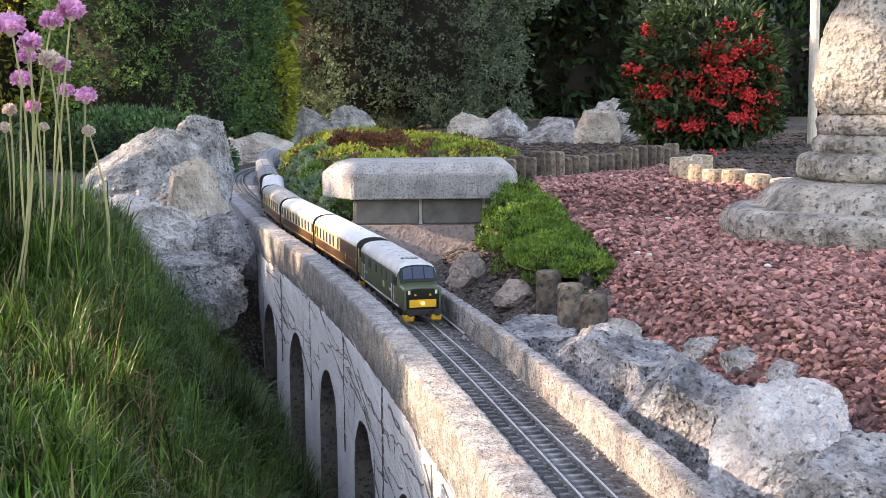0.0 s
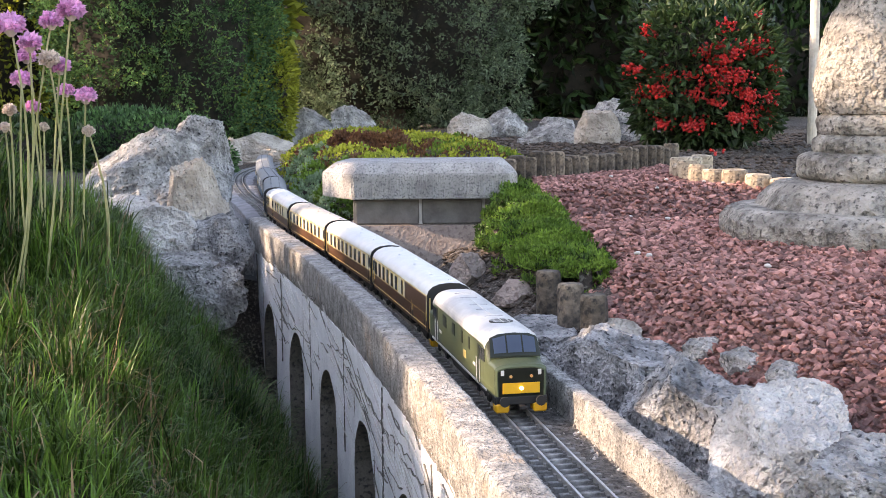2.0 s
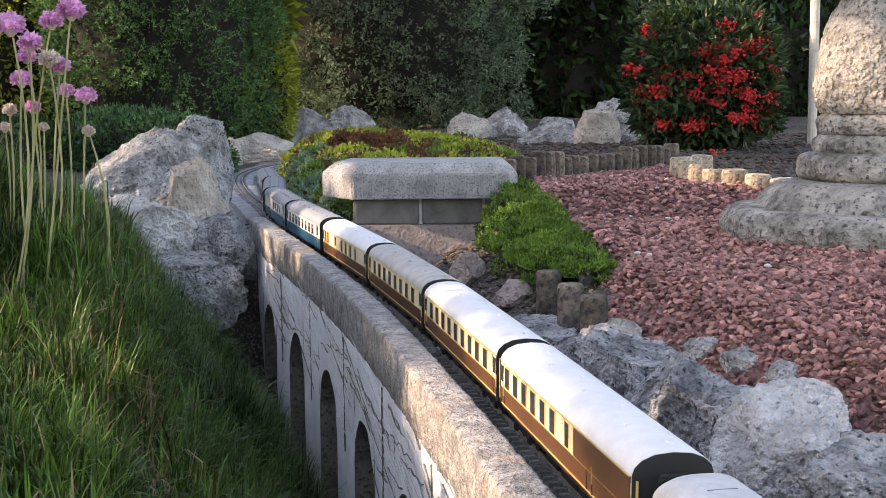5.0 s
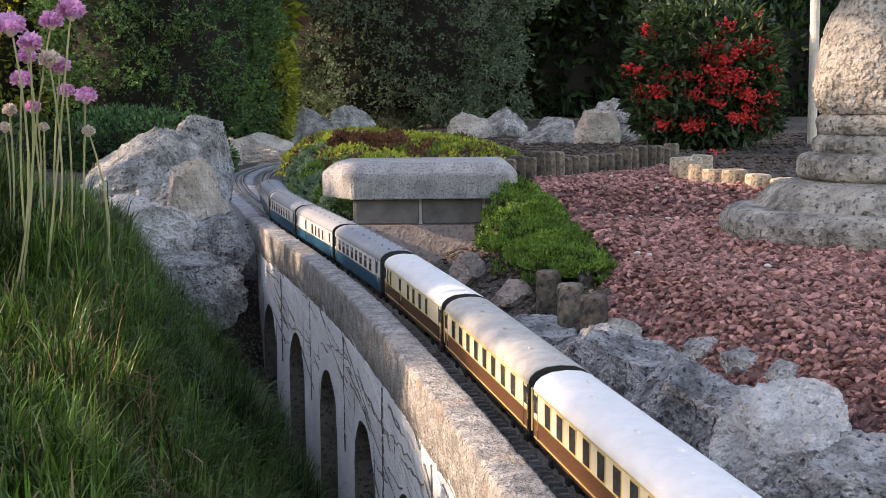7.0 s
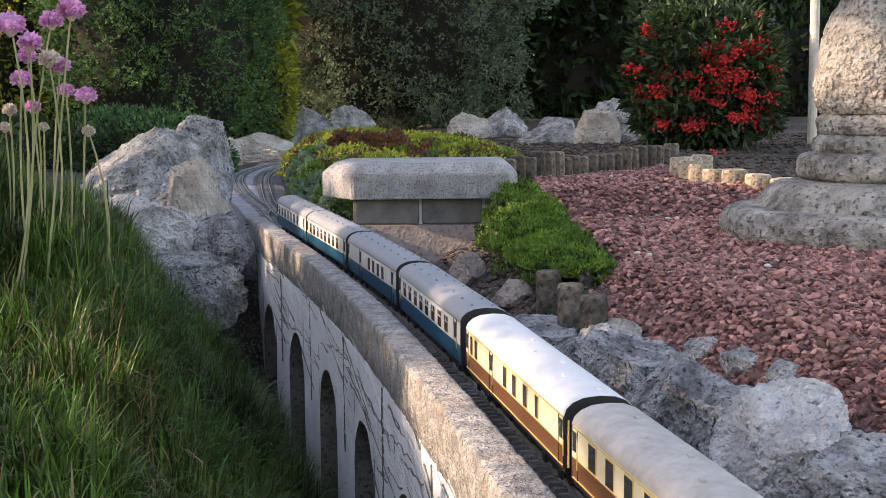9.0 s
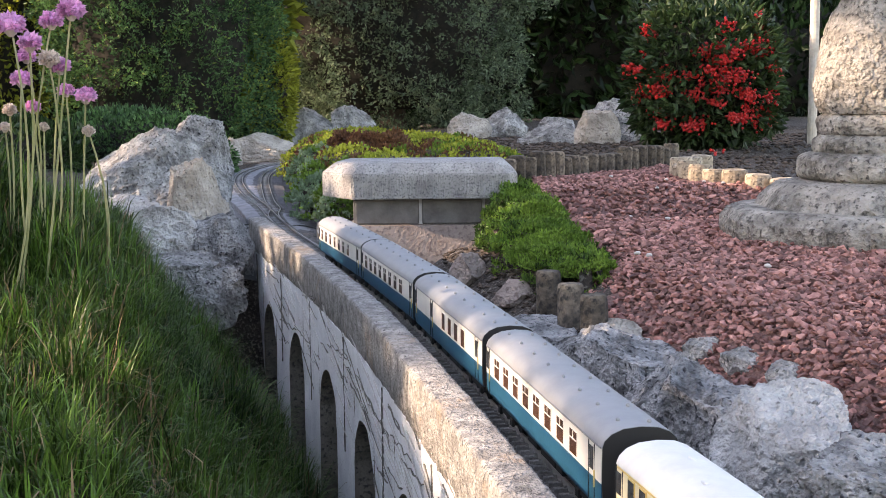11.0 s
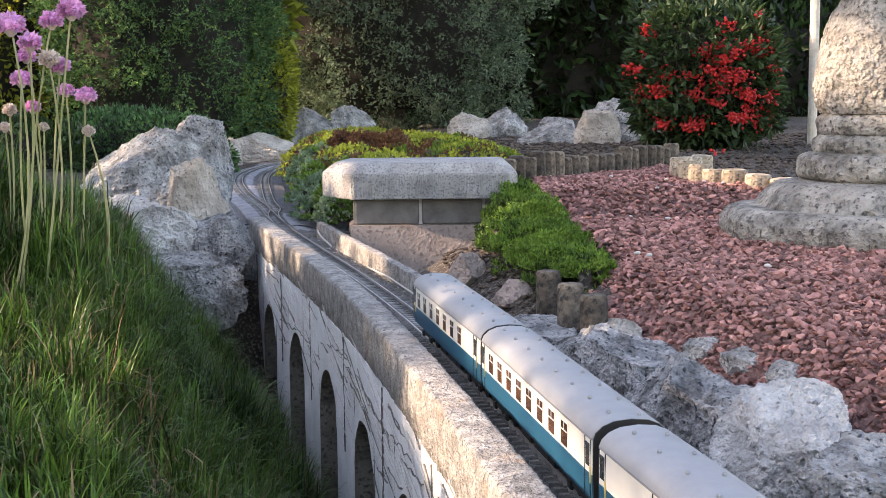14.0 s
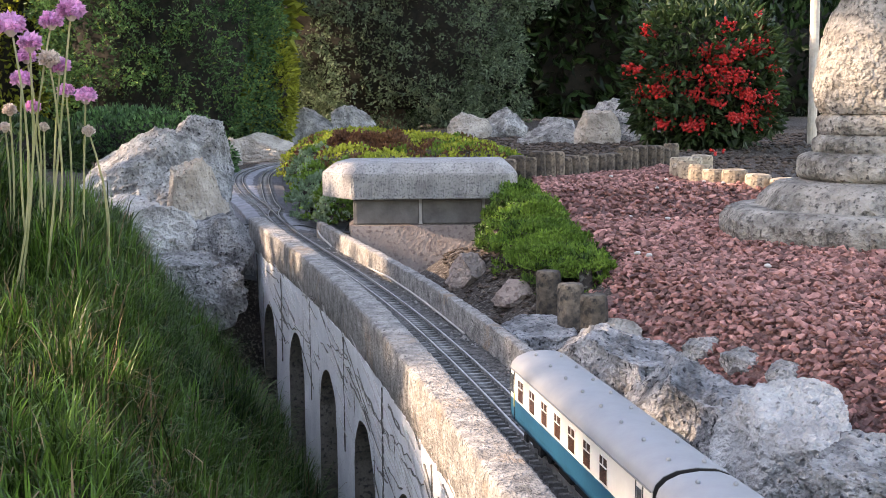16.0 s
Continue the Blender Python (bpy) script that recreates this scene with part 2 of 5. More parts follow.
def smooth_line(pts, step=0.01):
    """Catmull-Rom through points, resampled at an even step: an array of x, y."""
    pts = np.array(pts, float)
    ext = np.vstack([2 * pts[0] - pts[1], pts, 2 * pts[-1] - pts[-2]])
    out = []
    for i in range(1, len(ext) - 2):
        p0, p1, p2, p3 = ext[i - 1:i + 3]
        for u in np.linspace(0, 1, 24, endpoint=False):
            out.append(0.5 * (2 * p1 + (p2 - p0) * u + (2 * p0 - 5 * p1 + 4 * p2 - p3) * u * u + (3 * p1 - p0 - 3 * p2 + p3) * u ** 3))
    out = np.array(out + [ext[-2]])
    s = np.r_[0, np.cumsum(np.linalg.norm(np.diff(out, axis=0), axis=1))]
    t = np.arange(0, s[-1], step)
    return np.c_[np.interp(t, s, out[:, 0]), np.interp(t, s, out[:, 1])]


MAIN = smooth_line(line)
S_ZERO = int(np.argmin(abs(MAIN[:, 1] - 0.2)))      # arc length is counted from here, away from the camera


def on_line(s, offset=0.0, path=MAIN, zero=S_ZERO):
    """The point at arc length s, offset metres to the right of the way out, and the way's direction."""
    k = s / 0.01 + zero
    i = max(0, min(len(path) - 2, int(k)))
    u = k - i
    p = path[i] * (1 - u) + path[i + 1] * u
    a, b = path[max(i - 3, 0)], path[min(i + 4, len(path) - 1)]
    d = (b - a) / np.linalg.norm(b - a)
    return Vector((p[0] + d[1] * offset, p[1] - d[0] * offset, 0)), Vector((d[0], d[1], 0))


def s_at(y):
    return (int(np.argmin(abs(MAIN[:400 + S_ZERO, 1] - y))) - S_ZERO) * 0.01


def sweep(bm, profile, s0, s1, step=0.02, path=MAIN, zero=S_ZERO, jitter=0.0, closed=True):
    """Sweeps a profile of (offset, z) along the track from s0 to s1."""
    rings, n = [], max(2, int(round((s1 - s0) / step)) + 1)
    for i in range(n):
        s = s0 + (s1 - s0) * i / (n - 1)
        ring = []
        for o, z in profile:
            p, d = on_line(s, o, path, zero)
            p.z = z
            if jitter:
                k = jitter * (fbm((p.x, p.y, z), 90, 3) + 0.8 * noise.noise(Vector((p.x, p.y, z)) * 260))
                p = p + Vector((d.y * k, -d.x * k, k))
            ring.append(bm.verts.new(p))
        rings.append(ring)
    m = len(profile)
    for a, b in zip(rings, rings[1:]):
        for k in range(m if closed else m - 1):
            bm.faces.new((a[k], b[k], b[(k + 1) % m], a[(k + 1) % m]))
    if closed:
        bm.faces.new(rings[0])
        bm.faces.new(rings[-1][::-1])
    bmesh.ops.recalc_face_normals(bm, faces=bm.faces)

# ---- ground ----
def ss(a, b, v):
    u = min(1.0, max(0.0, (v - a) / (b - a)))
    return u * u * (3 - 2 * u)


NEAR = MAIN[MAIN[:, 1] < 3.3]
BRANCH = smooth_line([(-0.225, 1.95), (-0.268, 2.136), (-0.318, 2.368), (-0.378, 2.613), (-0.437, 2.911), (-0.469, 3.135), (-0.481, 3.325), (-0.472, 3.535), (-0.437, 3.714), (-0.36, 3.93), (-0.2, 4.1), (0.1, 4.2), (0.6, 4.24), (1.2, 4.24)])
BED_EDGE = [(-0.6, 1.9), (-0.1, 1.95), (0.06, 2.06), (0.12, 2.13), (0.2, 2.24), (0.32, 2.41), (0.45, 2.6), (0.62, 2.75), (0.9, 2.85), (3.0, 2.9)]


def edge_y(x):
    return float(np.interp(x, [p[0] for p in BED_EDGE], [p[1] for p in BED_EDGE]))


def ground_z(x, y):
    d = x - float(np.interp(y, NEAR[:, 1], NEAR[:, 0]))
    far = ss(1.7, 1.84, y) if d < 0 else ss(1.55, 1.8, y)
    if d < 0:
        low = -0.22 + 0.2 * ss(0.04, 0.27, -d) + 0.06 * ss(0.18, 0.3, -d) + 0.055 * ss(0.72, 0.98, y) * ss(0.3, 0.42, -d)
        z = low * (1 - far) + far * (-0.014 + 0.05 * ss(0.12, 0.5, -d))
    else:
        back = ss(1.15, 1.35, y)
        low = -0.22 + 0.15 * ss(0.05, 0.08, d) + 0.115 * ss(0.07 + 0.06 * back, 0.2 + 0.06 * back, d)
        bank = ss(1.02, 1.10, y) * (1 - ss(1.60, 1.72, y))
        low += bank * max(0.0, -0.22 + 0.20 * ss(0.043, 0.060, d) + 0.036 * ss(0.085, 0.15, d) - low)
        z = low * (1 - far) + far * (-0.014 - 0.05 * ss(0.05, 0.08, d) * (1 - ss(1.88, 2.0, y)) + 0.064 * ss(0.22, 0.36, d))
    z += 0.015 * ss(0.0, 0.06, y - edge_y(x)) * ss(0.0, 0.2, x + 0.05) * ss(0.06, 0.2, abs(d))
    if y > 3.0:
        near = min(float(np.min(np.hypot(MAIN[::3, 0] - x, MAIN[::3, 1] - y))), float(np.min(np.hypot(BRANCH[::3, 0] - x, BRANCH[::3, 1] - y)))) if -1 < x < 1.6 and y < 5 else 9
        z = -0.014 + (z + 0.014) * ss(0.06, 0.16, near)
    return z + 0.004 * fbm((x, y, 0), 9, 3) * ss(0.1, 0.3, abs(d))


def build_ground():
    xs = [-60, -25, -10, -5, -3, -2, -1.6, -1.3] + [-1.1 + 0.025 * i for i in range(97)] + [1.5, 1.8, 2.2, 3, 5, 10, 25, 60]
    ys = [-60, -25, -10, -5, -3, -2, -1.4, -1, -0.6, -0.3] + [0.025 * i for i in range(180)] + [4.7, 5, 5.5, 6.5, 8, 12, 25, 60]
    verts = [(x, y, ground_z(x, y)) for y in ys for x in xs]
    w = len(xs)
    faces = [(j * w + i, j * w + i + 1, (j + 1) * w + i + 1, (j + 1) * w + i) for j in range(len(ys) - 1) for i in range(w - 1)]
    ob = raw("ground", verts, faces, SOIL, smooth=True)
    ob.data.materials.append(GRAVEL_BED)
    ob.data.materials.append(SLAB)
    for p in ob.data.polygons:
        x, y, _ = p.center
        d = x - float(np.interp(y, NEAR[:, 1], NEAR[:, 0]))
        if d > 0.13 and x > 0.02 and y < edge_y(x) and not (x > 0.41 and y > 2.12) and not (x < 0.36 - 0.12 * (1.6 - y) and 1.15 < y < 1.9 and x < 0.25):
            p.material_index = 1
        elif abs(d) < 0.11 and 1.8 < y < 4.4 and x < 1.3:
            p.material_index = 2
    tagged(ob, "garden ground of dark soil and red gravel", "ground", kind="structure")


build_ground()


# ---- viaduct ----
CROWNS = [0.07 + 0.21 * i for i in range(-6, 8)]
V0, V1 = -1.3, 1.72
WALL_L, WALL_R = -0.062, 0.041


def build_viaduct():
    root = tagged(new("viaduct"), "weathered grey concrete model viaduct with tall arches", "viaduct")
    cols = []
    half, crown, spring = 0.054, -0.068, -0.115
    marks = {round(V0, 4), round(V1, 4)}
    s = V0
    while s < V1:
        marks.add(round(s, 4))
        s += 0.0175
    for c in CROWNS:
        marks = {m for m in marks if abs(m - c) > half + 0.004}
    for s in sorted(marks):
        cols.append((s, -0.30))
    for c in CROWNS:
        cols.append((c - half, -0.30))
        for k in range(17):
            u = -1 + 2 * k / 16
            cols.append((c + half * u, spring + (crown - spring) * (1 - abs(u) ** 2.2) ** 0.6 if abs(u) < 1 else spring))
        cols.append((c + half, -0.3001))
    cols.sort(key=lambda c: (round(c[0], 5), 0))
    # at each jamb the order of the two columns follows the side of the opening
    fixed = []
    for s, b in cols:
        fixed.append((s, b))
    for i in range(len(fixed) - 1):
        if abs(fixed[i][0] - fixed[i + 1][0]) < 1e-6:
            left_jamb = any(abs(fixed[i][0] - (c - half)) < 1e-6 for c in CROWNS)
            lo, hi = sorted((fixed[i], fixed[i + 1]), key=lambda q: q[1])
            fixed[i], fixed[i + 1] = (lo, hi) if left_jamb else (hi, lo)
    bm = bmesh.new()
    top, rows = -0.014, 6
    rings = []
    for s, b in fixed:
        ring = []
        for o, flip in ((WALL_L, False), (WALL_R, True)):
            col = []
            for k in range(rows + 1):
                z = b + (top - b) * k / rows
                p, d = on_line(s, o)
                j = 0.0012 * fbm((p.x, p.y, z), 28, 4)
                col.append(bm.verts.new((p.x + d.y * j, p.y - d.x * j, z)))
            ring += col[::-1] if flip else col
        rings.append(ring)
    m = len(rings[0])
    for a, b in zip(rings, rings[1:]):
        for k in range(m):
            try:
                bm.faces.new((a[k], b[k], b[(k + 1) % m], a[(k + 1) % m]))
            except ValueError:
                pass
    bm.faces.new(rings[0])
    bm.faces.new(rings[-1][::-1])
    bmesh.ops.remove_doubles(bm, verts=bm.verts, dist=1e-6)
    bmesh.ops.recalc_face_normals(bm, faces=bm.faces)
    bm.normal_update()
    # soffits and jambs take a darker, speckled brown than the outer wall
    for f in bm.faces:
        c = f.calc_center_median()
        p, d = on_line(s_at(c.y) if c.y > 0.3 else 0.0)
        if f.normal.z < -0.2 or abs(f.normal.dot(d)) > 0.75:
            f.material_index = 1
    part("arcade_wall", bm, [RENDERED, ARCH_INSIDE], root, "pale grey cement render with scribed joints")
    # parapets with rounded, worn tops, cast in lengths
    for side in (-1, 1):
        s, end = V0, V1 if side < 0 else 1.725
        while s < end - 0.02:
            e = min(s + 0.33 + 0.06 * noise.noise((s * 3, side, 0)), end)
            if end - e < 0.1:
                e = end
            bm = bmesh.new()
            i, o, t, e0 = (0.0405, 0.0632, 0.0255, -0.013) if side < 0 else (0.0315, 0.0420, 0.0160, -0.016)
            r = 0.0022 if side < 0 else 0.0014
            prof = [(i, -0.016), (i, -0.004), (i + 0.0002, t - 0.010), (i + 0.0003, t - r), (i + r * 0.35, t - r * 0.3), (i + r, t)]
            prof += [(i + (o - i) * u, t + 0.0003) for u in (0.35, 0.5, 0.65)] + [(o - r, t), (o - r * 0.35, t - r * 0.3), (o, t - r), (o + 0.0002, t - 0.006), (o, t - 0.012), (o, t - 0.018), (o - 0.0004, t - 0.024), (o - 0.0008, e0), (o - 0.003, e0 - 0.003)]
            sweep(bm, [(side * a, z) for a, z in prof], s + 0.0005, e - 0.0005, 0.0035, jitter=0.00062)
            part("parapet", bm, CONCRETE, root, "rough grainy concrete parapet with orange stains", smooth=True)
            s = e
    # scribed joints in the render: upright ones over piers and crowns, ragged courses and slanting trowel strokes
    rnd = random.Random(4)
    bm, light = bmesh.new(), bmesh.new()

    def stroke(b, s0, z0, s1, z1, r, wob=0.003):
        pts, n = [], max(3, int(math.hypot(s1 - s0, z1 - z0) / 0.012))
        for k in range(n + 1):
            u = k / n
            s, z = s0 + (s1 - s0) * u + rnd.uniform(-wob, wob) * (0 < k < n), z0 + (z1 - z0) * u + rnd.uniform(-wob, wob) * (0 < k < n)
            for c in CROWNS:
                v = abs(s - c) / half
                if v < 1.06 and z < spring + (crown - spring) * max(0.0, 1 - v ** 2.2) ** 0.6 + 0.003:
                    return
            p, d = on_line(s, WALL_L - 0.0005)
            pts.append((p.x, p.y, z))
        tube(b, pts, [r * rnd.uniform(0.5, 1.2) for _ in pts], 4)

    for c in CROWNS:
        if c < 0.2:
            continue
        stroke(bm, c, -0.03, c, crown - 0.002, 0.0009, 0.001)
        stroke(bm, c + 0.105, -0.016, c + 0.105, -0.12, 0.0009, 0.001)
        for k in range(13):
            s = c + rnd.uniform(-0.1, 0.1)
            z = rnd.uniform(-0.12, -0.01)
            stroke(bm, s, z, s - rnd.uniform(0.03, 0.12), z + rnd.uniform(-0.010, 0.010), rnd.uniform(0.0004, 0.0008), 0.0028)
        for k in range(34):
            s, z = c + rnd.uniform(-0.1, 0.1), rnd.uniform(-0.10, -0.006)
            q = rnd.uniform(0.04, 0.14)
            stroke(light if k % 3 else bm, s, z, s - q, z - q * rnd.uniform(0.12, 0.38), rnd.uniform(0.00035, 0.0007), 0.0008)
    tagged(part("scribed_joints", bm, GROOVE, root, "dark ragged joint lines"), kind="stuff")
    tagged(part("trowel_ridges", light, MORTAR, root, "pale raised cement ridges"), kind="stuff")
    return root


build_viaduct()


# ---- track ----
def build_track(name, path, zero, s0, s1, label, sleepers=True, step=0.0105, bed_mat=BALLAST, bed_top=-0.0045):
    root = tagged(new(name), label, "track")
    for a, b, m in ((s0, 1.78, bed_mat), (1.78, s1, DARK_BED if path is MAIN else bed_mat)):
        bm = bmesh.new()
        sweep(bm, [(-0.0385, -0.0155), (-0.0385, -0.006), (-0.022, bed_top), (0.0, bed_top), (0.022, bed_top), (0.0385, -0.006), (0.0385, -0.0155)], a, b, 0.005, path, zero, jitter=0.0013)
        part("ballast_bed", bm, m, root)
    for side in (-1, 1):
        bm = bmesh.new()
        g = side * 0.0083
        sweep(bm, [(g - 0.0005, -0.004), (g - 0.0007, 0.0), (g + 0.0007, 0.0), (g + 0.0005, -0.004)], s0, s1, 0.02, path, zero)
        part("rail", bm, RAIL, root)
    if sleepers:
        me = None
        s, count = max(s0, -0.2), 0
        while s < s1:
            p, d = on_line(s, 0, path, zero)
            m = Matrix.Translation((p.x, p.y, 0)) @ Matrix.Rotation(math.atan2(d.y, d.x), 4, "Z")
            if 0.3 < p.y and count < 290:
                if me is None:
                    b = bmesh.new()
                    box(b, -0.0017, 0.0017, -0.016, 0.016, -0.0062, -0.0028, 0.0003)
                    for k in (-0.0083, 0.0083):
                        box(b, -0.0012, 0.0012, k - 0.0024, k - 0.0007, -0.003, -0.0018)
                        box(b, -0.0012, 0.0012, k + 0.0007, k + 0.0024, -0.003, -0.0018)
                    ob = link("sleeper", b, SLEEPER, root)
                    me = ob.data
                else:
                    ob = new("sleeper", me)
                    ob.parent = root
                ob.matrix_basis = m
                count += 1
            s += step
    return root


build_track("railway_track", MAIN, S_ZERO, -3.2, (len(MAIN) - 2 - S_ZERO) * 0.01, "dark sleepered model railway track on grey ballast")
build_track("branch_track", BRANCH, 0, 0.02, (len(BRANCH) - 3) * 0.01, "branch track on pale grey bed, curving off", True, 0.0105, PALE_BED, -0.0035)

# ---- train ----
def section(zb, zw, zg, zt, w):
    """Half outline of a coach body, from the bottom of the side to the roof's crown: (y, z)."""
    return [(w * 0.965, zb), (w, zb + 0.006), (w, zw), (w * 0.985, zg)], [(w * 0.985, zg), (w * 0.93, zg + (zt - zg) * 0.35), (w * 0.75, zg + (zt - zg) * 0.68), (w * 0.45, zg + (zt - zg) * 0.92), (0, zt)]


def prism(bm, half, x0, x1, both=True):
    """Sweeps an open half outline, mirrored, along x and closes the ends."""
    pts = half + ([(-y, z) for y, z in half[::-1] if y > 1e-6] if both else [])
    a = [bm.verts.new((x0, y, z)) for y, z in pts]
    b = [bm.verts.new((x1, y, z)) for y, z in pts]
    for k in range(len(pts) - 1):
        bm.faces.new((a[k], a[k + 1], b[k + 1], b[k]))
    for x in (x0, x1):
        bm.faces.new([bm.verts.new((x, y, z)) for y, z in pts][::1 if x == x0 else -1])
    bm.faces.new([bm.verts.new(v.co) for v in (a[0], b[0], b[-1], a[-1])])
    bmesh.ops.recalc_face_normals(bm, faces=bm.faces)


def bogie(parent, x):
    bm = bmesh.new()
    for sy in (-1, 1):
        box(bm, x - 0.021, x + 0.021, sy * 0.0125 - 0.0012, sy * 0.0125 + 0.0012, 0.0055, 0.0105, 0.0006)
        for k in (-0.016, 0.016):
            box(bm, x + k - 0.003, x + k + 0.003, sy * 0.0138 - 0.001, sy * 0.0138 + 0.001, 0.004, 0.009, 0.0006)
    box(bm, x - 0.005, x + 0.005, -0.012, 0.012, 0.007, 0.013)
    b = part("bogie", bm, BLACK, parent)
    for k in (-0.0165, 0.0165):
        bm = bmesh.new()
        for sy in (-1, 1):
            rod(bm, (x + k, sy * 0.0072, 0.0065), (x + k, sy * 0.0094, 0.0065), 0.0065, n=16)
        rod(bm, (x + k, -0.0075, 0.0065), (x + k, 0.0075, 0.0065), 0.001)
        part("wheelset", bm, BLACK, b)


def coach(style, windows, doors=(), van=None, roof_paint=None):
    """style: 'pullman' or 'mainline'. windows: (x centre, width) along the side; doors: x of door lines; van: the stretch of an all-brown luggage end."""
    pull = style == "pullman"
    L, w = 0.2465, 0.0182
    zb, zw, zg, zt = (0.0130, 0.0268, 0.0425, 0.0515) if pull else (0.0130, 0.0262, 0.0430, 0.0520)
    lower, upper, roof_m = (BROWN, CREAM, ROOF_WHITE) if pull else (BLUE, COACH_GREY, ROOF_GREY)
    roof_m = roof_paint or roof_m
    root = new("pullman_coach" if pull else "passenger_coach")
    side, roof = section(zb, zw, zg, zt, w)
    bm = bmesh.new()
    prism(bm, [(w * 0.955, zb), (w * 0.99, zb + 0.005), (w, zw)], -L / 2, L / 2)
    part("lower_body", bm, lower, root)
    bm = bmesh.new()
    prism(bm, [(w, zw), (w, zw + 0.008), (w * 0.985, zg)], -L / 2, L / 2)
    part("upper_body", bm, upper, root)
    bm = bmesh.new()
    prism(bm, [(w * 1.0, zg - 0.0004), (w * 1.0, zg)] + roof[1:], -L / 2 - 0.0006, L / 2 + 0.0006)
    part("roof", bm, roof_m, root, smooth=True)
    for sy in (-1, 1):
        for x, ww in windows:
            h0, h1 = (zw + 0.0012, zg - 0.0025) if pull else (zw + 0.0018, zg - 0.0035)
            bm = bmesh.new()
            box(bm, x - ww / 2 - 0.0007, x + ww / 2 + 0.0007, sy * (w + 0.00005) - 0.0003, sy * (w + 0.00005) + 0.0003, h0 - 0.0007, h1 + 0.0007, 0.0002)
            f = part("window", bm, upper if not pull else GOLD_LINE, root)
            bm = bmesh.new()
            box(bm, x - ww / 2, x + ww / 2, sy * (w + 0.0003) - 0.0002, sy * (w + 0.0003) + 0.0002, h0, h1)
            part("pane", bm, GLASS if pull else GLASS_BROWN, f)
            if not pull and ww > 0.01:
                bm = bmesh.new()
                box(bm, x - ww / 2, x + ww / 2, sy * (w + 0.0005) - 0.0002, sy * (w + 0.0005) + 0.0002, h1 - 0.0042, h1 - 0.0036)
                box(bm, x - 0.0003, x + 0.0003, sy * (w + 0.0005) - 0.0002, sy * (w + 0.0005) + 0.0002, h1 - 0.0038, h1)
                part("glazing_bar", bm, upper, f)
        if van:
            bm = bmesh.new()
            box(bm, *van, sy * w - 0.0004, sy * w + 0.00025, zw + 0.0003, zg - 0.0015)
            part("van_panel", bm, BROWN, root, "plain brown luggage panel")
        for x in doors:
            bm = bmesh.new()
            for k in (-0.0045, 0.0045):
                box(bm, x + k - 0.00025, x + k + 0.00025, sy * w - 0.0002, sy * w + 0.0002, zb + 0.0015, zg - 0.001)
            box(bm, x - 0.0028, x + 0.0028, sy * (w + 0.0001) - 0.0002, sy * (w + 0.0001) + 0.0002, zw + 0.003, zg - 0.003, 0.0001)
            d = part("door", bm, GLASS, root, "narrow vestibule door with a drop light")
            bm = bmesh.new()
            box(bm, x + 0.0052, x + 0.0057, sy * (w + 0.0004) - 0.0003, sy * (w + 0.0004) + 0.0003, zb + 0.009, zb + 0.017)
            part("grab_rail", bm, GOLD_LINE, d)
        if pull:
            for z in (zw, zg - 0.0012, zb + 0.0035):
                bm = bmesh.new()
                box(bm, -L / 2 + 0.001, L / 2 - 0.001, sy * (w * 0.995) - 0.0003, sy * (w * 0.995) + 0.0003, z - 0.00025, z + 0.00025)
                part("lining", bm, GOLD_LINE, root)
        else:
            bm = bmesh.new()
            box(bm, -L / 2 + 0.0005, L / 2 - 0.0005, sy * w - 0.0004, sy * w + 0.0004, zg - 0.0006, zg + 0.0001)
            part("gutter", bm, ROOF_DARK, root)
    # roof ventilators
    if pull:
        for k in range(7):
            bm = bmesh.new()
            x = -L / 2 + 0.03 + k * 0.0335
            box(bm, x - 0.0022, x + 0.0022, -0.0012 + 0.004 * (-1) ** k, 0.0012 + 0.004 * (-1) ** k, zt - 0.0012, zt + 0.0006, 0.0004)
            part("roof_vent", bm, roof_m, root)
    else:
        me = None
        for k in range(8):
            for y in (-0.0065, 0.0065):
                x = -L / 2 + 0.013 + k * 0.0315 + (0.006 if y > 0 else 0)
                if me is None:
                    bm = bmesh.new()
                    rod(bm, (0, 0, -0.0006), (0, 0, 0.0008), 0.0006)
                    bmesh.ops.create_uvsphere(bm, u_segments=8, v_segments=5, radius=0.0011, matrix=Matrix.Translation((0, 0, 0.0011)))
                    v = part("roof_vent", bm, ROOF_GREY, root, smooth=True)
                    me = v.data
                else:
                    v = new("roof_vent", me)
                    v.parent = root
                v.location = (x, y, zt - 0.0010)
    # gangways and ends
    for e in (-1, 1):
        bm = bmesh.new()
        box(bm, *sorted((e * L / 2, e * (L / 2 + 0.0035))), -0.0065, 0.0065, 0.014, 0.0425, 0.0006)
        part("gangway", bm, BLACK, root)
        bm = bmesh.new()
        prism(bm, [(w * 0.95, zb + 0.0005), (w * 0.99, zw), (w * 0.975, zg)] + [(y * 0.99, z - 0.0003) for y, z in roof[1:]], *sorted((e * (L / 2 + 0.0002), e * (L / 2 + 0.0009))))
        part("end_panel", bm, BLACK, root)
        if pull:
            for sy in (-1, 1):
                bm = bmesh.new()
                rod(bm, (e * (L / 2 + 0.002), sy * 0.016, 0.016), (e * (L / 2 + 0.002), sy * 0.016, 0.040), 0.0006)
                part("end_handrail", bm, GOLD_LINE, root)
    bm = bmesh.new()
    box(bm, -L / 2 + 0.002, L / 2 - 0.002, -0.0155, 0.0155, 0.0112, 0.0132)
    for x, q in ((-0.022, 0.011), (0.012, 0.015), (0.035, 0.006)):
        box(bm, x - q, x + q, -0.014, 0.014, 0.0055, 0.0115, 0.0006)
    part("underframe", bm, BLACK, root)
    for x in (-0.087, 0.087):
        bogie(root, x)
    return root


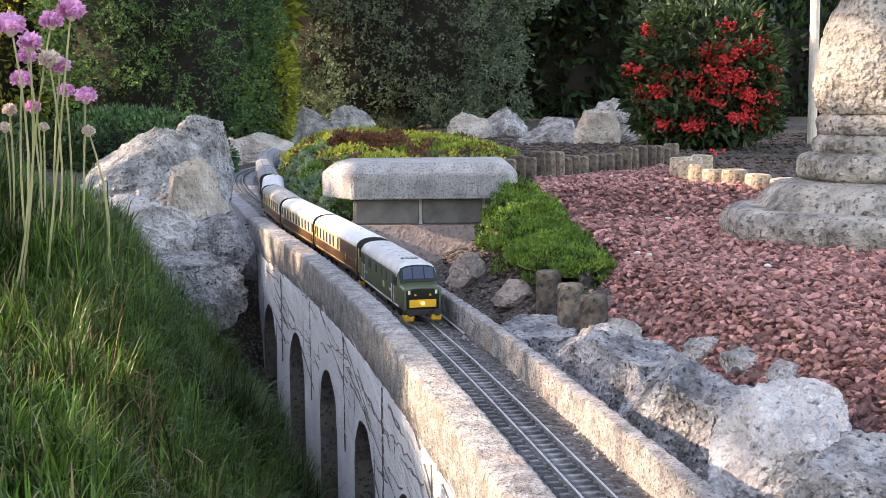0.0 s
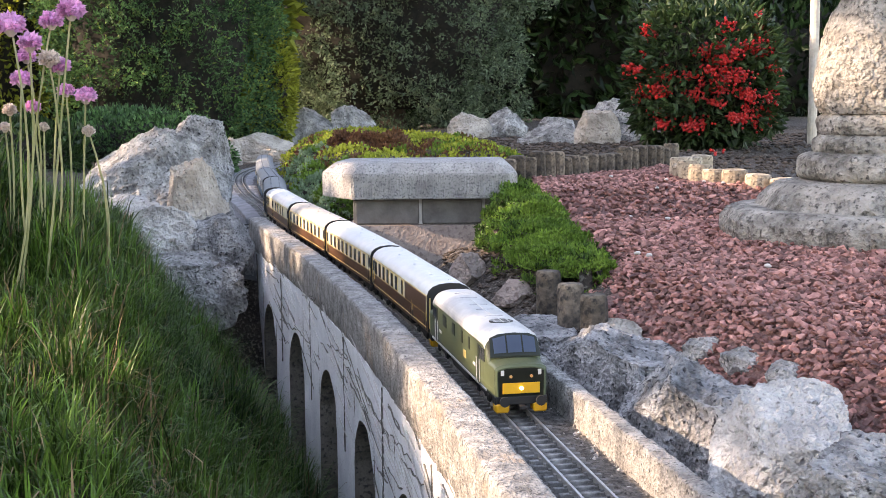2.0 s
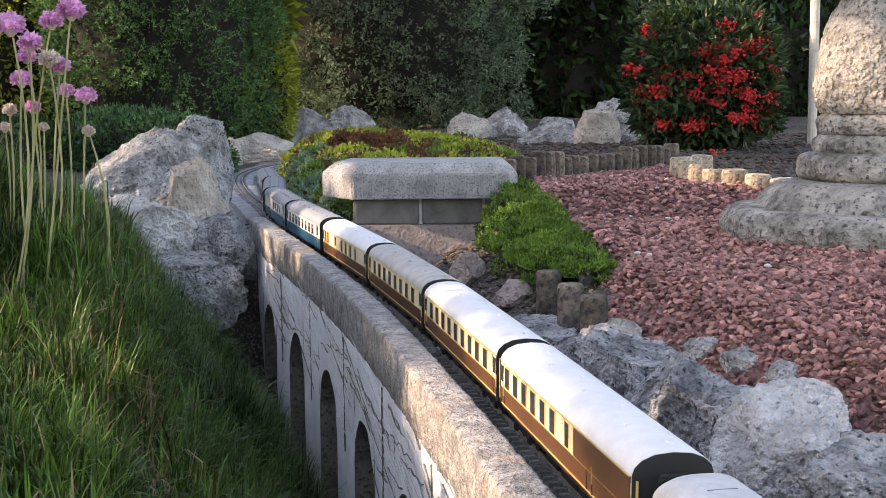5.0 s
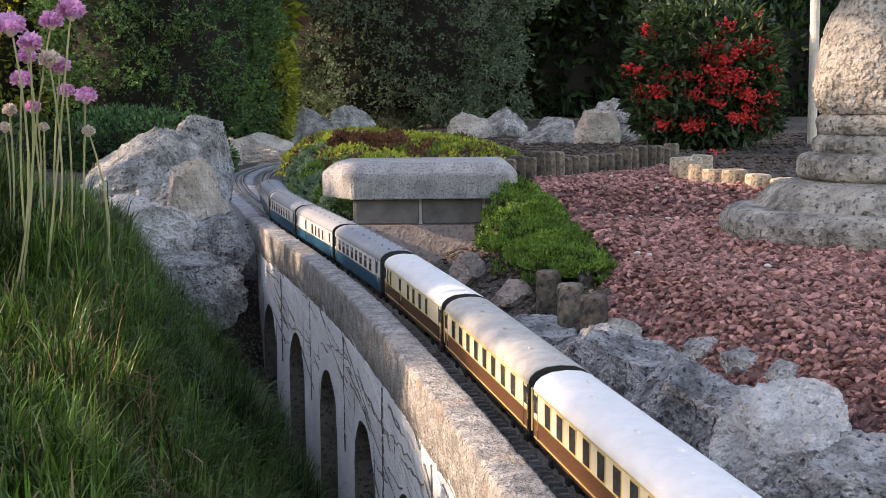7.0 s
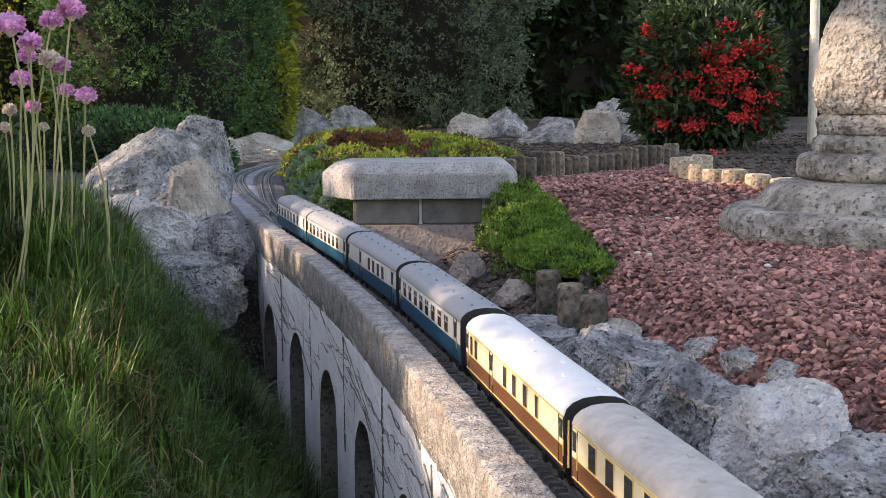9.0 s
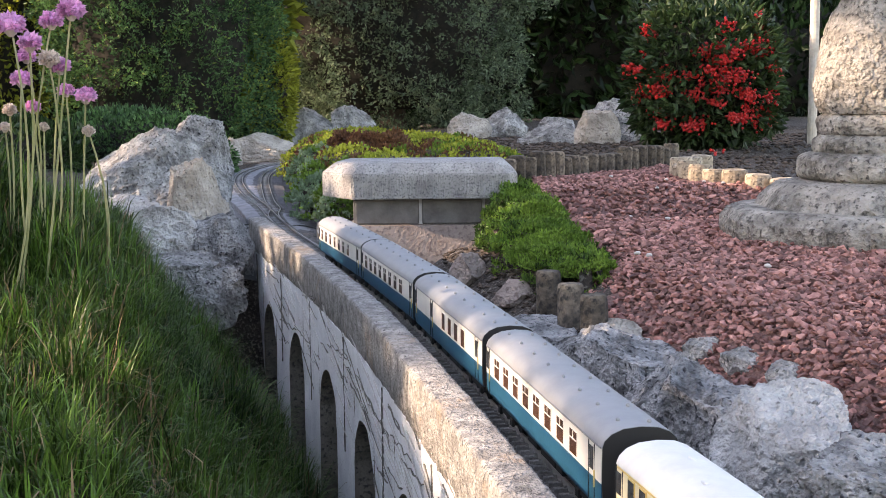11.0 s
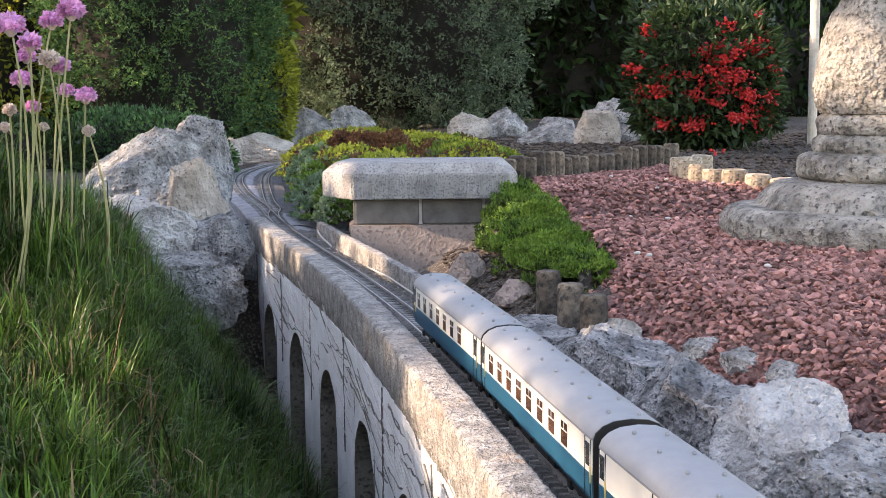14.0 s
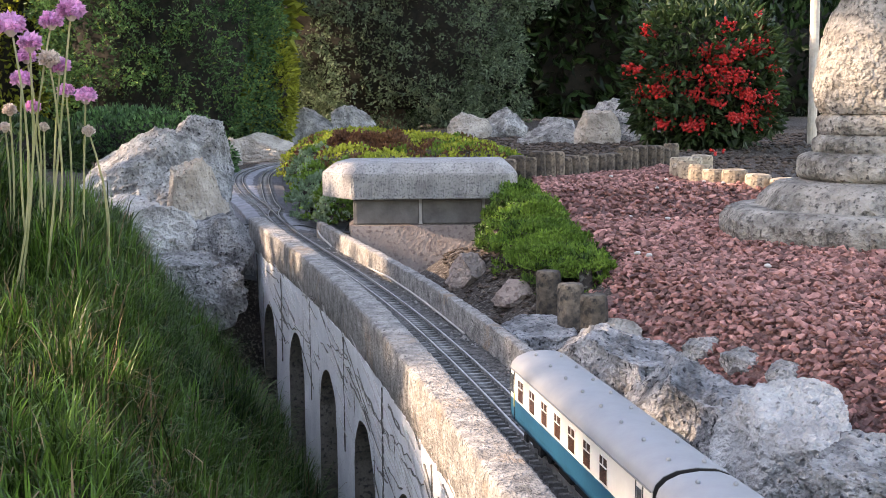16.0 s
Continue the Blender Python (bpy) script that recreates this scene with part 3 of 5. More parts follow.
def loft(bm, secs, caps=True):
    """secs: (x, list of (y, z)) with equal counts; a mirrored closed skin."""
    rings = []
    for x, half in secs:
        pts = half + [(-y, z) for y, z in half[::-1] if y > 1e-6]
        rings.append([bm.verts.new((x, y, z)) for y, z in pts])
    n = len(rings[0])
    for a, b in zip(rings, rings[1:]):
        for k in range(n):
            bm.faces.new((a[k], a[(k + 1) % n], b[(k + 1) % n], b[k]))
    if caps:
        bm.faces.new(rings[0])
        bm.faces.new(rings[-1][::-1])
    bmesh.ops.recalc_face_normals(bm, faces=bm.faces)


def locomotive():
    root = tagged(new("diesel_locomotive"), "green model diesel locomotive with yellow nose panel and grey roof", "locomotive")
    w, zb = 0.0178, 0.0125

    def body_half(ww, top, sh):
        """Full-height outline: side, shoulder, roof crown."""
        arc = [(ww * math.cos(a) ** 0.72, sh + (top - sh) * math.sin(a) ** 0.9) for a in (math.pi / 20 * k for k in range(1, 10))]
        return [(ww * 0.97, zb), (ww, zb + 0.005), (ww, sh)] + arc + [(0, top)]

    bm = bmesh.new()
    zs, zc = 0.0405, 0.0505
    loft(bm, [(-0.118, body_half(0.0150, 0.0315, 0.0285)), (-0.1165, body_half(0.0165, 0.033, 0.0295)), (-0.1005, body_half(0.0172, 0.0345, 0.030)), (-0.0945, body_half(0.0176, 0.0475, 0.0385)), (-0.088, body_half(w, zc, zs)), (0.088, body_half(w, zc, zs)), (0.0945, body_half(0.0176, 0.0475, 0.0385)), (0.1005, body_half(0.0172, 0.0345, 0.030)), (0.1165, body_half(0.0165, 0.033, 0.0295)), (0.118, body_half(0.0150, 0.0315, 0.0285))])
    body = part("body", bm, LOCO_GREEN, root)
    # grey roof skin over the body's shoulders
    bm = bmesh.new()
    half = [(y * 1.012, z + 0.0004) for y, z in body_half(w, zc, zs)[2:]]
    a = [bm.verts.new((-0.0865, y, z)) for y, z in half + [(-y, z) for y, z in half[-2::-1]]]
    b = [bm.verts.new((0.0865, v.co.y, v.co.z)) for v in a]
    for k in range(len(a) - 1):
        bm.faces.new((a[k], b[k], b[k + 1], a[k + 1]))
    bmesh.ops.recalc_face_normals(bm, faces=bm.faces)
    roof = part("roof", bm, ROOF_LOCO, root, "light grey weathered roof")
    for e in (-1, 1):
        bm = bmesh.new()
        rows = []
        for x, hh in ((0.0866, body_half(w, zc, zs)), (0.0885, body_half(w, zc, zs)), (0.0948, body_half(0.0176, 0.0475, 0.0385))):
            up = [(y * 1.012, z + 0.0004) for y, z in hh[2:]]
            rows.append([bm.verts.new((e * x, y, z)) for y, z in up + [(-y, z) for y, z in up[-2::-1]]])
        for a, b in zip(rows, rows[1:]):
            for k in range(len(a) - 1):
                bm.faces.new((a[k], b[k], b[k + 1], a[k + 1]))
        bmesh.ops.recalc_face_normals(bm, faces=bm.faces)
        part("cab_roof", bm, ROOF_LOCO, root)
    for x in (-0.066, -0.044, -0.010, 0.012, 0.040):
        bm = bmesh.new()
        box(bm, x - 0.0004, x + 0.0004, -0.0062, 0.0062, 0.0490, 0.0510, 0.0001)
        part("roof_joint", bm, ROOF_DARK, roof)
    bm = bmesh.new()
    box(bm, -0.040, 0.036, -0.0011, 0.0011, 0.0500, 0.0513, 0.0003)
    part("roof_walkway", bm, ROOF_LOCO, roof)
    bm = bmesh.new()
    rod(bm, (0.062, 0, 0.0490), (0.062, 0, 0.0512), 0.0078, n=24)
    fan = part("fan_grille", bm, BLACK, roof, "round dark fan grille")
    bm = bmesh.new()
    for q in (-0.0044, 0, 0.0044):
        h = math.sqrt(0.0076 ** 2 - q * q)
        box(bm, 0.062 - h, 0.062 + h, q - 0.0003, q + 0.0003, 0.0508, 0.0515)
        box(bm, 0.062 + q - 0.0003, 0.062 + q + 0.0003, -h, h, 0.0508, 0.0514)
    part("grille_bar", bm, ROOF_LOCO, fan)
    for e in (-1, 1):
        # windscreens follow the raked cab front
        for y0, y1 in ((-0.0135, -0.0056), (-0.0046, 0.0046), (0.0056, 0.0135)):
            bm = bmesh.new()
            vs = []
            for y, u in ((y0, 0.12), (y1, 0.12), (y1, 0.90), (y0, 0.90)):
                outer = abs(y) > 0.01
                vs.append(bm.verts.new((e * (0.1034 - 0.0066 * u), y, 0.0360 + (0.0110 if outer else 0.0130) * u)))
            bm.faces.new(vs)
            bmesh.ops.solidify(bm, geom=bm.faces[:], thickness=0.0004)
            bmesh.ops.recalc_face_normals(bm, faces=bm.faces)
            part("windscreen", bm, GLASS_BLUE, root)
        bm = bmesh.new()
        loft(bm, [(e * 0.1026, [(0.0166, 0.0345), (0.0160, 0.0352), (0.0120, 0.0356), (0, 0.0358)]), (e * 0.0962, [(0.0168, 0.0405), (0.0152, 0.0462), (0.0100, 0.0484), (0, 0.0491)])])
        part("windscreen_surround", bm, LOCO_DARK, root)
        bm = bmesh.new()
        vs = [bm.verts.new((e * 0.1181, y, z)) for y, z in ((-0.0142, 0.0128), (0.0142, 0.0128), (0.0146, 0.0285), (0.009, 0.0305), (-0.009, 0.0305), (-0.0146, 0.0285))]
        bm.faces.new(vs)
        bmesh.ops.solidify(bm, geom=bm.faces[:], thickness=0.0003)
        bmesh.ops.recalc_face_normals(bm, faces=bm.faces)
        nose = part("nose_face", bm, LOCO_DARK, root, "dark green nose front")
        bm = bmesh.new()
        box(bm, *sorted((e * 0.1183, e * 0.1189)), -0.0118, 0.0118, 0.0148, 0.0215, 0.0002)
        part("warning_panel", bm, YELLOW, nose, "yellow warning panel")
        for y in (-0.0065, 0.0065):
            bm = bmesh.new()
            rod(bm, (e * 0.1182, y, 0.0255), (e * 0.1192, y, 0.0255), 0.0009, n=12)
            part("marker_light", bm, RED_BEAM if e < 0 else MARKER, nose)
        bm = bmesh.new()
        rod(bm, (e * 0.1188, 0, 0.0182), (e * 0.1196, 0, 0.0182), 0.0012, n=12)
        part("headlamp", bm, LAMP if e > 0 else COACH_GREY, nose, "small lit round headlamp")
        for y in (-0.0118, 0.0118):
            bm = bmesh.new()
            box(bm, *sorted((e * 0.1182, e * 0.1187)), y - 0.001, y + 0.001, 0.0262, 0.0295)
            part("headcode_disc", bm, COACH_GREY, nose)
        # buffer beam, buffers, yellow valances
        bm = bmesh.new()
        box(bm, *sorted((e * 0.110, e * 0.1185)), -0.0165, 0.0165, 0.0078, 0.0128, 0.0004)
        beam = part("buffer_beam", bm, BLACK, root)
        for y in (-0.0115, 0.0115):
            bm = bmesh.new()
            rod(bm, (e * 0.118, y, 0.0108), (e * 0.1235, y, 0.0108), 0.0012)
            rod(bm, (e * 0.1225, y, 0.0108), (e * 0.124, y, 0.0108), 0.0032, n=14)
            part("buffer", bm, BLACK, beam)
            bm = bmesh.new()
            box(bm, *sorted((e * 0.1105, e * 0.1195)), *sorted((math.copysign(0.0075, y), math.copysign(0.0165, y))), 0.0028, 0.0088, 0.0012)
            part("snow_plough", bm, YELLOW, beam, "yellow curved guard")
        bm = bmesh.new()
        box(bm, *sorted((e * 0.1185, e * 0.1255)), -0.002, 0.002, 0.006, 0.008, 0.0005)
        part("coupling", bm, BLACK, beam)
    for sy in (-1, 1):
        # cab side windows, doors, side windows, number bars
        for x in (-0.0905, 0.0905, -0.083, 0.083):
            bm = bmesh.new()
            box(bm, x - 0.0027, x + 0.0027, sy * (w + 0.0001) - 0.0003, sy * (w + 0.0001) + 0.0003, 0.0305, 0.0385, 0.0002)
            part("cab_window", bm, GLASS, root)
        for x in (-0.076, 0.076):
            bm = bmesh.new()
            box(bm, x - 0.0035, x + 0.0035, sy * w - 0.0002, sy * w + 0.0002, 0.014, 0.039)
            d = part("cab_door", bm, LOCO_DARK, root)
            bm = bmesh.new()
            for k in (-0.0045, 0.0045):
                rod(bm, (x + k, sy * (w + 0.0006), 0.015), (x + k, sy * (w + 0.0006), 0.030), 0.0003)
            part("handrail", bm, COACH_GREY, d)
        for x, q in ((0.045, 0.003), (0.02, 0.003), (-0.01, 0.004), (-0.045, 0.007)):
            bm = bmesh.new()
            box(bm, x - q, x + q, sy * w - 0.0003, sy * w + 0.0003, 0.030, 0.0385, 0.0002)
            part("side_grille", bm, LOCO_DARK, root)
        for x, q in ((0.062, 0.004), (-0.062, 0.004)):
            bm = bmesh.new()
            box(bm, x - q, x + q, sy * (w + 0.0001) - 0.0002, sy * (w + 0.0001) + 0.0002, 0.0225, 0.0245)
            part("number_bar", bm, COACH_GREY, root)
        bm = bmesh.new()
        box(bm, 0.026, 0.034, sy * (w + 0.0001) - 0.0002, sy * (w + 0.0001) + 0.0002, 0.0215, 0.0265, 0.0001)
        part("crest_bar", bm, GOLD_LINE, root)
        bm = bmesh.new()
        box(bm, -0.098, 0.098, sy * (w - 0.0002) - 0.0003, sy * (w - 0.0002) + 0.0003, 0.0128, 0.0140)
        part("sole_stripe", bm, COACH_GREY, root)
    bm = bmesh.new()
    box(bm, -0.110, 0.110, -0.0145, 0.0145, 0.0098, 0.0128)
    box(bm, -0.028, 0.030, -0.0150, 0.0150, 0.0045, 0.0100, 0.001)
    part("underframe", bm, BLACK, root)
    for x in (-0.073, 0.073):
        bogie(root, x)
    return root


LOCO = locomotive()
for piece in LOCO.children_recursive:
    piece.data.transform(Matrix.Diagonal((0.958, 1, 1, 1)))
SALOON, MAINLINE = "saloon coaches of the train", "blue and grey coaches of the train"
P1 = tagged(coach("pullman", [(-0.106 + 0.0205 * k, 0.0095) for k in range(6)] + [(0.024, 0.006)], (-0.120, 0.062, 0.118), van=(0.036, 0.1228)), "brown and cream brake saloon coach with white roof", "train coach", SALOON)
P2 = tagged(coach("pullman", [(-0.093 + 0.0233 * k, 0.0105) for k in range(9)], (-0.119, 0.119)), "brown and cream saloon coach, nine windows, white roof", "train coach", SALOON)
P3 = tagged(coach("pullman", [(-0.090 + 0.0257 * k, 0.0105) for k in range(8)], (-0.119, 0.119), roof_paint=ROOF_SOILED), "brown and cream saloon coach, eight windows, soiled grey roof", "train coach", SALOON)
P4 = tagged(coach("pullman", [(-0.104, 0.007), (-0.090, 0.007), (-0.006, 0.0085), (0.018, 0.0085), (0.044, 0.0085), (0.070, 0.006)], (-0.120, -0.045, 0.119)), "brown and cream kitchen saloon coach with white roof", "train coach", SALOON)
C1 = tagged(coach("mainline", [(-0.092 + 0.0243 * k, 0.0120) for k in range(8)], (-0.119, 0.108)), "blue and pale grey coach, eight windows, silver-grey roof", "train coach", MAINLINE)
C2 = tagged(coach("mainline", [(-0.002 + 0.0225 * k, 0.0100) for k in range(4)], (-0.119, -0.05, 0.108)), "blue and pale grey buffet coach, four windows, grey roof", "train coach", MAINLINE)
C3 = tagged(coach("mainline", [(-0.094 + 0.0243 * k, 0.0115) for k in range(8)], (-0.119, 0.116)), "blue and pale grey coach with silver-grey roof", "train coach", MAINLINE)
C4 = tagged(coach("mainline", [(-0.098 + 0.0262 * k, 0.0105) for k in range(7)], (-0.119, 0.108)), "last blue and pale grey coach, seven windows, grey roof", "train coach", MAINLINE)
# arc length of each vehicle's middle at the start, and how far the train has run at given times
TRAIN = [(LOCO, 0.971 + 0.113, 0.070)]
for car, tail in ((P1, 1.448), (P2, 1.710), (P3, 1.972), (P4, 2.236), (C1, 2.506), (C2, 2.769), (C3, 3.028), (C4, 3.281)):
    TRAIN.append((car, tail - 0.1245, 0.086))
RUN = [(0.0, 0.0), (1.0, 0.170), (2.5, 0.421), (4.0, 0.668), (6.5, 1.098), (9.0, 1.522), (11.5, 1.940), (12.5, 2.112), (13.5, 2.282), (14.5, 2.446), (16.0, 2.699)]

# ---- rocks ----
def rock(x, y, z, rx, ry, rz, seed, material=ROCK, label="", turn=0.0, cuts=9, rough=0.12, sub=5, name="rock", facets=()):
    """A broken limestone boulder: a ball cut by planes, then roughened. facets: (nx, ny, nz, h), its own main faces; the rest are random."""
    rnd = random.Random(seed)
    bm = bmesh.new()
    bmesh.ops.create_icosphere(bm, subdivisions=sub, radius=1.0)
    planes = [(Vector(q[:3]).normalized(), q[3]) for q in facets]
    for _ in range(cuts + (2 if facets else 6)):
        n = Vector((rnd.gauss(0, 1), rnd.gauss(0, 1), rnd.gauss(0.15, 0.8))).normalized()
        planes.append((n, rnd.uniform(0.74, 0.94) if facets else rnd.uniform(0.62, 0.90)))
    off = Vector((seed * 7.3, seed * 3.1, 0))
    for v in bm.verts:
        p = v.co.copy()
        q = p + off
        p += 0.07 * noise.noise_vector(q * 2.2)
        for n, h in planes:
            k = p.dot(n) - h - 0.035 * noise.noise(q * 4 + n * 9) - 0.02 * noise.noise(q * 11)
            if k > 0:
                p -= n * k
        ridge = 1 - abs(noise.noise(q * 3.1)) * 2
        fine = 1 - abs(noise.noise(q * 7.7 + off)) * 2
        pit = noise.noise(q * 17 + off)
        p *= 1 + rough * (0.55 * fbm(q, 2.3, 5) - 0.6 * max(0.0, ridge - 0.62) - 0.5 * max(0.0, fine - 0.55) - 0.8 * max(0.0, pit - 0.30) + 0.24 * noise.noise(q * 9) + 0.20 * noise.noise(q * 17) + 0.20 * noise.noise(q * 33))
        v.co = Vector((p.x * rx, p.y * ry, p.z * rz)) * 1.06
    bmesh.ops.rotate(bm, verts=bm.verts, matrix=Matrix.Rotation(radians(turn), 3, "Z"))
    ob = link(name, bm, material, smooth=False)
    ob.location = (x, y, z)
    return tagged(ob, label or "pale grey rough limestone boulder in the garden", "rock")


# beside the end of the viaduct
rock(-0.388, 2.13, 0.064, 0.062, 0.07, 0.105, 11, ROCK_DARK, "dark lichened boulder at the top of a rock pile", 0, 3, sub=6, facets=((-0.5, -0.2, 0.85, 0.75), (0.95, -0.2, 0.2, 0.75), (0.1, -0.95, 0.2, 0.6), (0.1, 0, 1, 0.84)))
rock(-0.448, 2.04, 0.040, 0.128, 0.10, 0.115, 12, ROCK, "large grey sloping boulder of the rock pile", 0, 2, sub=6, facets=((-0.55, -0.25, 0.8, 0.52), (0.05, -0.92, 0.4, 0.55), (0.75, -0.4, 0.5, 0.60), (-0.95, -0.3, 0.1, 0.8), (0.1, -0.3, 1, 0.70)))
rock(-0.332, 1.80, 0.020, 0.052, 0.055, 0.092, 13, ROCK_WARM, "upright ochre-grey boulder beside the viaduct", 0, 2, sub=6, facets=((-0.9, -0.35, 0.25, 0.62), (0.25, -0.95, 0.2, 0.5), (0.8, -0.25, 0.55, 0.55), (-0.1, -0.25, 1, 0.78)))
rock(-0.418, 1.75, -0.004, 0.100, 0.07, 0.082, 14, ROCK_PALE, "pale grey boulder with a flat sloping top", 0, 3, sub=6, facets=((-0.22, -0.25, 1, 0.62), (0.25, -0.97, 0.1, 0.5), (-0.8, -0.4, 0.35, 0.75)))
rock(-0.288, 1.76, 0.000, 0.040, 0.045, 0.046, 18, ROCK_DARK, "dark angular boulder wedged at the viaduct end", 0, 4, sub=6, facets=((0.2, -0.97, 0.1, 0.55), (0.75, -0.2, 0.6, 0.62), (-0.2, -0.2, 1, 0.7)))
rock(-0.330, 1.67, -0.048, 0.085, 0.06, 0.055, 15, ROCK, "low flat-topped boulder under the rock pile", 0, 4, sub=6, facets=((0.05, -0.12, 1, 0.7), (0.1, -0.95, 0.2, 0.6), (0.9, -0.3, 0.1, 0.75)))
rock(-0.365, 1.60, -0.150, 0.075, 0.06, 0.075, 16, ROCK_DARK, "dark low boulder against the viaduct wall", 0)
rock(-0.52, 1.80, -0.02, 0.06, 0.07, 0.06, 17, ROCK, "pale grey boulder half hidden by thrift", 10)
rock(-0.275, 1.84, -0.045, 0.030, 0.045, 0.050, 19, ROCK_DARK, "dark stone filling the corner by the viaduct", 35)
# behind the bend of the track
rock(-0.545, 4.02, 0.015, 0.105, 0.07, 0.060, 21, ROCK_WARM, "ochre boulder behind the track bend", 0, facets=((0.5, -0.3, 0.8, 0.62), (0.0, -0.9, 0.3, 0.7)))
rock(-0.590, 3.82, 0.010, 0.026, 0.04, 0.070, 22, ROCK_WARM, "brown upright stone behind the track bend", 0, 4)
rock(-0.445, 4.50, 0.056, 0.105, 0.09, 0.080, 23, ROCK, "grey pointed boulder beneath the shrubs", 0, 5, facets=((0.55, -0.2, 0.8, 0.62), (-0.5, -0.3, 0.8, 0.7), (0.1, -0.9, 0.4, 0.65)))
rock(-0.298, 4.52, 0.060, 0.082, 0.08, 0.080, 24, ROCK, "grey rounded boulder beneath the shrubs", 0, 5, facets=((0.6, -0.2, 0.75, 0.7), (0, -0.9, 0.35, 0.7)))
rock(-0.035, 3.60, 0.045, 0.145, 0.08, 0.032, 25, ROCK, "flat pale stone lying in the bed", 0, 4, facets=((0.1, -0.1, 1, 0.6),))
rock(0.075, 3.66, 0.080, 0.058, 0.05, 0.052, 26, ROCK_WARM, "brown-grey stone on the soil bed", 0, facets=((0.2, -0.8, 0.5, 0.6),))
rock(0.165, 3.70, 0.082, 0.066, 0.06, 0.060, 27, ROCK, "pale grey stone on the soil bed", 0, facets=((-0.5, -0.4, 0.75, 0.6), (0.7, -0.3, 0.6, 0.68)))
rock(0.258, 3.24, 0.074, 0.076, 0.055, 0.046, 28, ROCK, "low pale stone on the soil bed", 0, facets=((-0.5, -0.3, 0.8, 0.5), (0.3, -0.8, 0.5, 0.6)))
rock(0.368, 3.19, 0.088, 0.056, 0.05, 0.060, 29, ROCK_WARM, "cream angular stone on the soil bed", 0, 5, facets=((0.1, -0.95, 0.3, 0.55), (-0.8, -0.3, 0.4, 0.7), (0.8, -0.4, 0.3, 0.68), (0, -0.1, 1, 0.8)))
rock(0.440, 3.34, 0.085, 0.085, 0.07, 0.078, 33, ROCK_DARK, "dark boulder leaning behind a cream stone", 0, 6)
rock(0.295, 3.5, 0.09, 0.045, 0.04, 0.040, 31, ROCK, "small grey stone on the soil bed", 0)
# between the viaduct and the gravel
rock(0.130, 0.960, -0.026, 0.048, 0.094, 0.060, 41, ROCK_DARK, "large flat-topped speckled boulder beside the parapet", 14, 3, sub=6, facets=((0.12, -0.12, 1, 0.68), (-0.9, -0.35, 0.25, 0.66), (0.1, -0.95, 0.2, 0.72)))
rock(0.150, 0.815, -0.020, 0.038, 0.068, 0.060, 42, ROCK_DARK, "speckled bluish-grey boulder beside the parapet", 10, 3, sub=6, facets=((0.1, -0.25, 1, 0.70), (-0.75, -0.6, 0.25, 0.62), (0.75, -0.6, 0.1, 0.7)))
rock(0.184, 0.700, -0.004, 0.041, 0.050, 0.054, 43, ROCK_PALE, "pale rounded boulder beside the parapet", 0, 2, 0.09, sub=6, facets=((-0.12, -0.25, 0.95, 0.62), (-0.7, -0.3, 0.55, 0.66), (0.9, -0.2, 0.2, 0.74), (-0.5, -0.85, 0.1, 0.7)))
rock(0.197, 0.585, 0.016, 0.044, 0.048, 0.033, 44, ROCK_DARK, "dark pitted boulder with lichen", 0, 3, sub=6, facets=((-0.05, -0.25, 0.95, 0.68), (-0.3, -0.9, 0.2, 0.7)))
rock(0.176, 0.510, 0.016, 0.018, 0.022, 0.022, 45, ROCK_DARK, "small dark stone among boulders", 0)
rock(0.084, 1.12, -0.018, 0.040, 0.055, 0.034, 46, ROCK_DARK, "low grey stone beside the soil patch", 0, 5, facets=((0, -0.15, 1, 0.62),))
rock(0.133, 1.04, 0.010, 0.024, 0.018, 0.012, 47, ROCK_WARM, "small buff edging stone", 0)
rock(0.184, 0.945, 0.016, 0.016, 0.020, 0.012, 48, ROCK, "small grey edging stone at the gravel", 30)
rock(0.199, 0.88, 0.020, 0.016, 0.022, 0.011, 49, ROCK, "small rough edging stone at the gravel", 10)
rock(0.212, 0.825, 0.022, 0.015, 0.022, 0.010, 50, ROCK, "flat grey edging stone at the gravel", 0)
rock(0.174, 0.785, 0.014, 0.022, 0.022, 0.014, 51, ROCK_DARK, "flat grey stone wedged between boulders", 20, facets=((0, -0.2, 1, 0.6),))
rock(0.068, 1.285, 0.004, 0.022, 0.020, 0.014, 52, SANDSTONE, "tan stone on the soil patch", 0)
rock(0.028, 1.44, 0.003, 0.026, 0.026, 0.026, 53, SANDSTONE, "ochre stone at the foot of the pier", 20)
rock(0.052, 1.56, -0.012, 0.03, 0.03, 0.018, 54, ROCK_DARK, "dark stone at the foot of the pier", 0)


# ---- pier with a coping stone ----
def canted(bm, pts, z0, z1, inset=0.0, rise=0.0):
    """A block on a plan outline; a chamfer of that inset and rise on top."""
    c = Vector((sum(p[0] for p in pts) / len(pts), sum(p[1] for p in pts) / len(pts)))
    levels = [(z0, 0.0), (z1, 0.0)] + ([(z1 + rise, inset), (z1 + rise + 0.0012, inset + 0.004)] if rise else [])
    rings = []
    for z, k in levels:
        ring = []
        for p in pts:
            v = Vector(p) - c
            ring.append(bm.verts.new((*(c + v * (1 - k / v.length)), z)))
        rings.append(ring)
    n = len(pts)
    for a, b in zip(rings, rings[1:]):
        for i in range(n):
            bm.faces.new((a[i], a[(i + 1) % n], b[(i + 1) % n], b[i]))
    bm.faces.new(rings[0][::-1])
    bm.faces.new(rings[-1])
    bmesh.ops.recalc_face_normals(bm, faces=bm.faces)


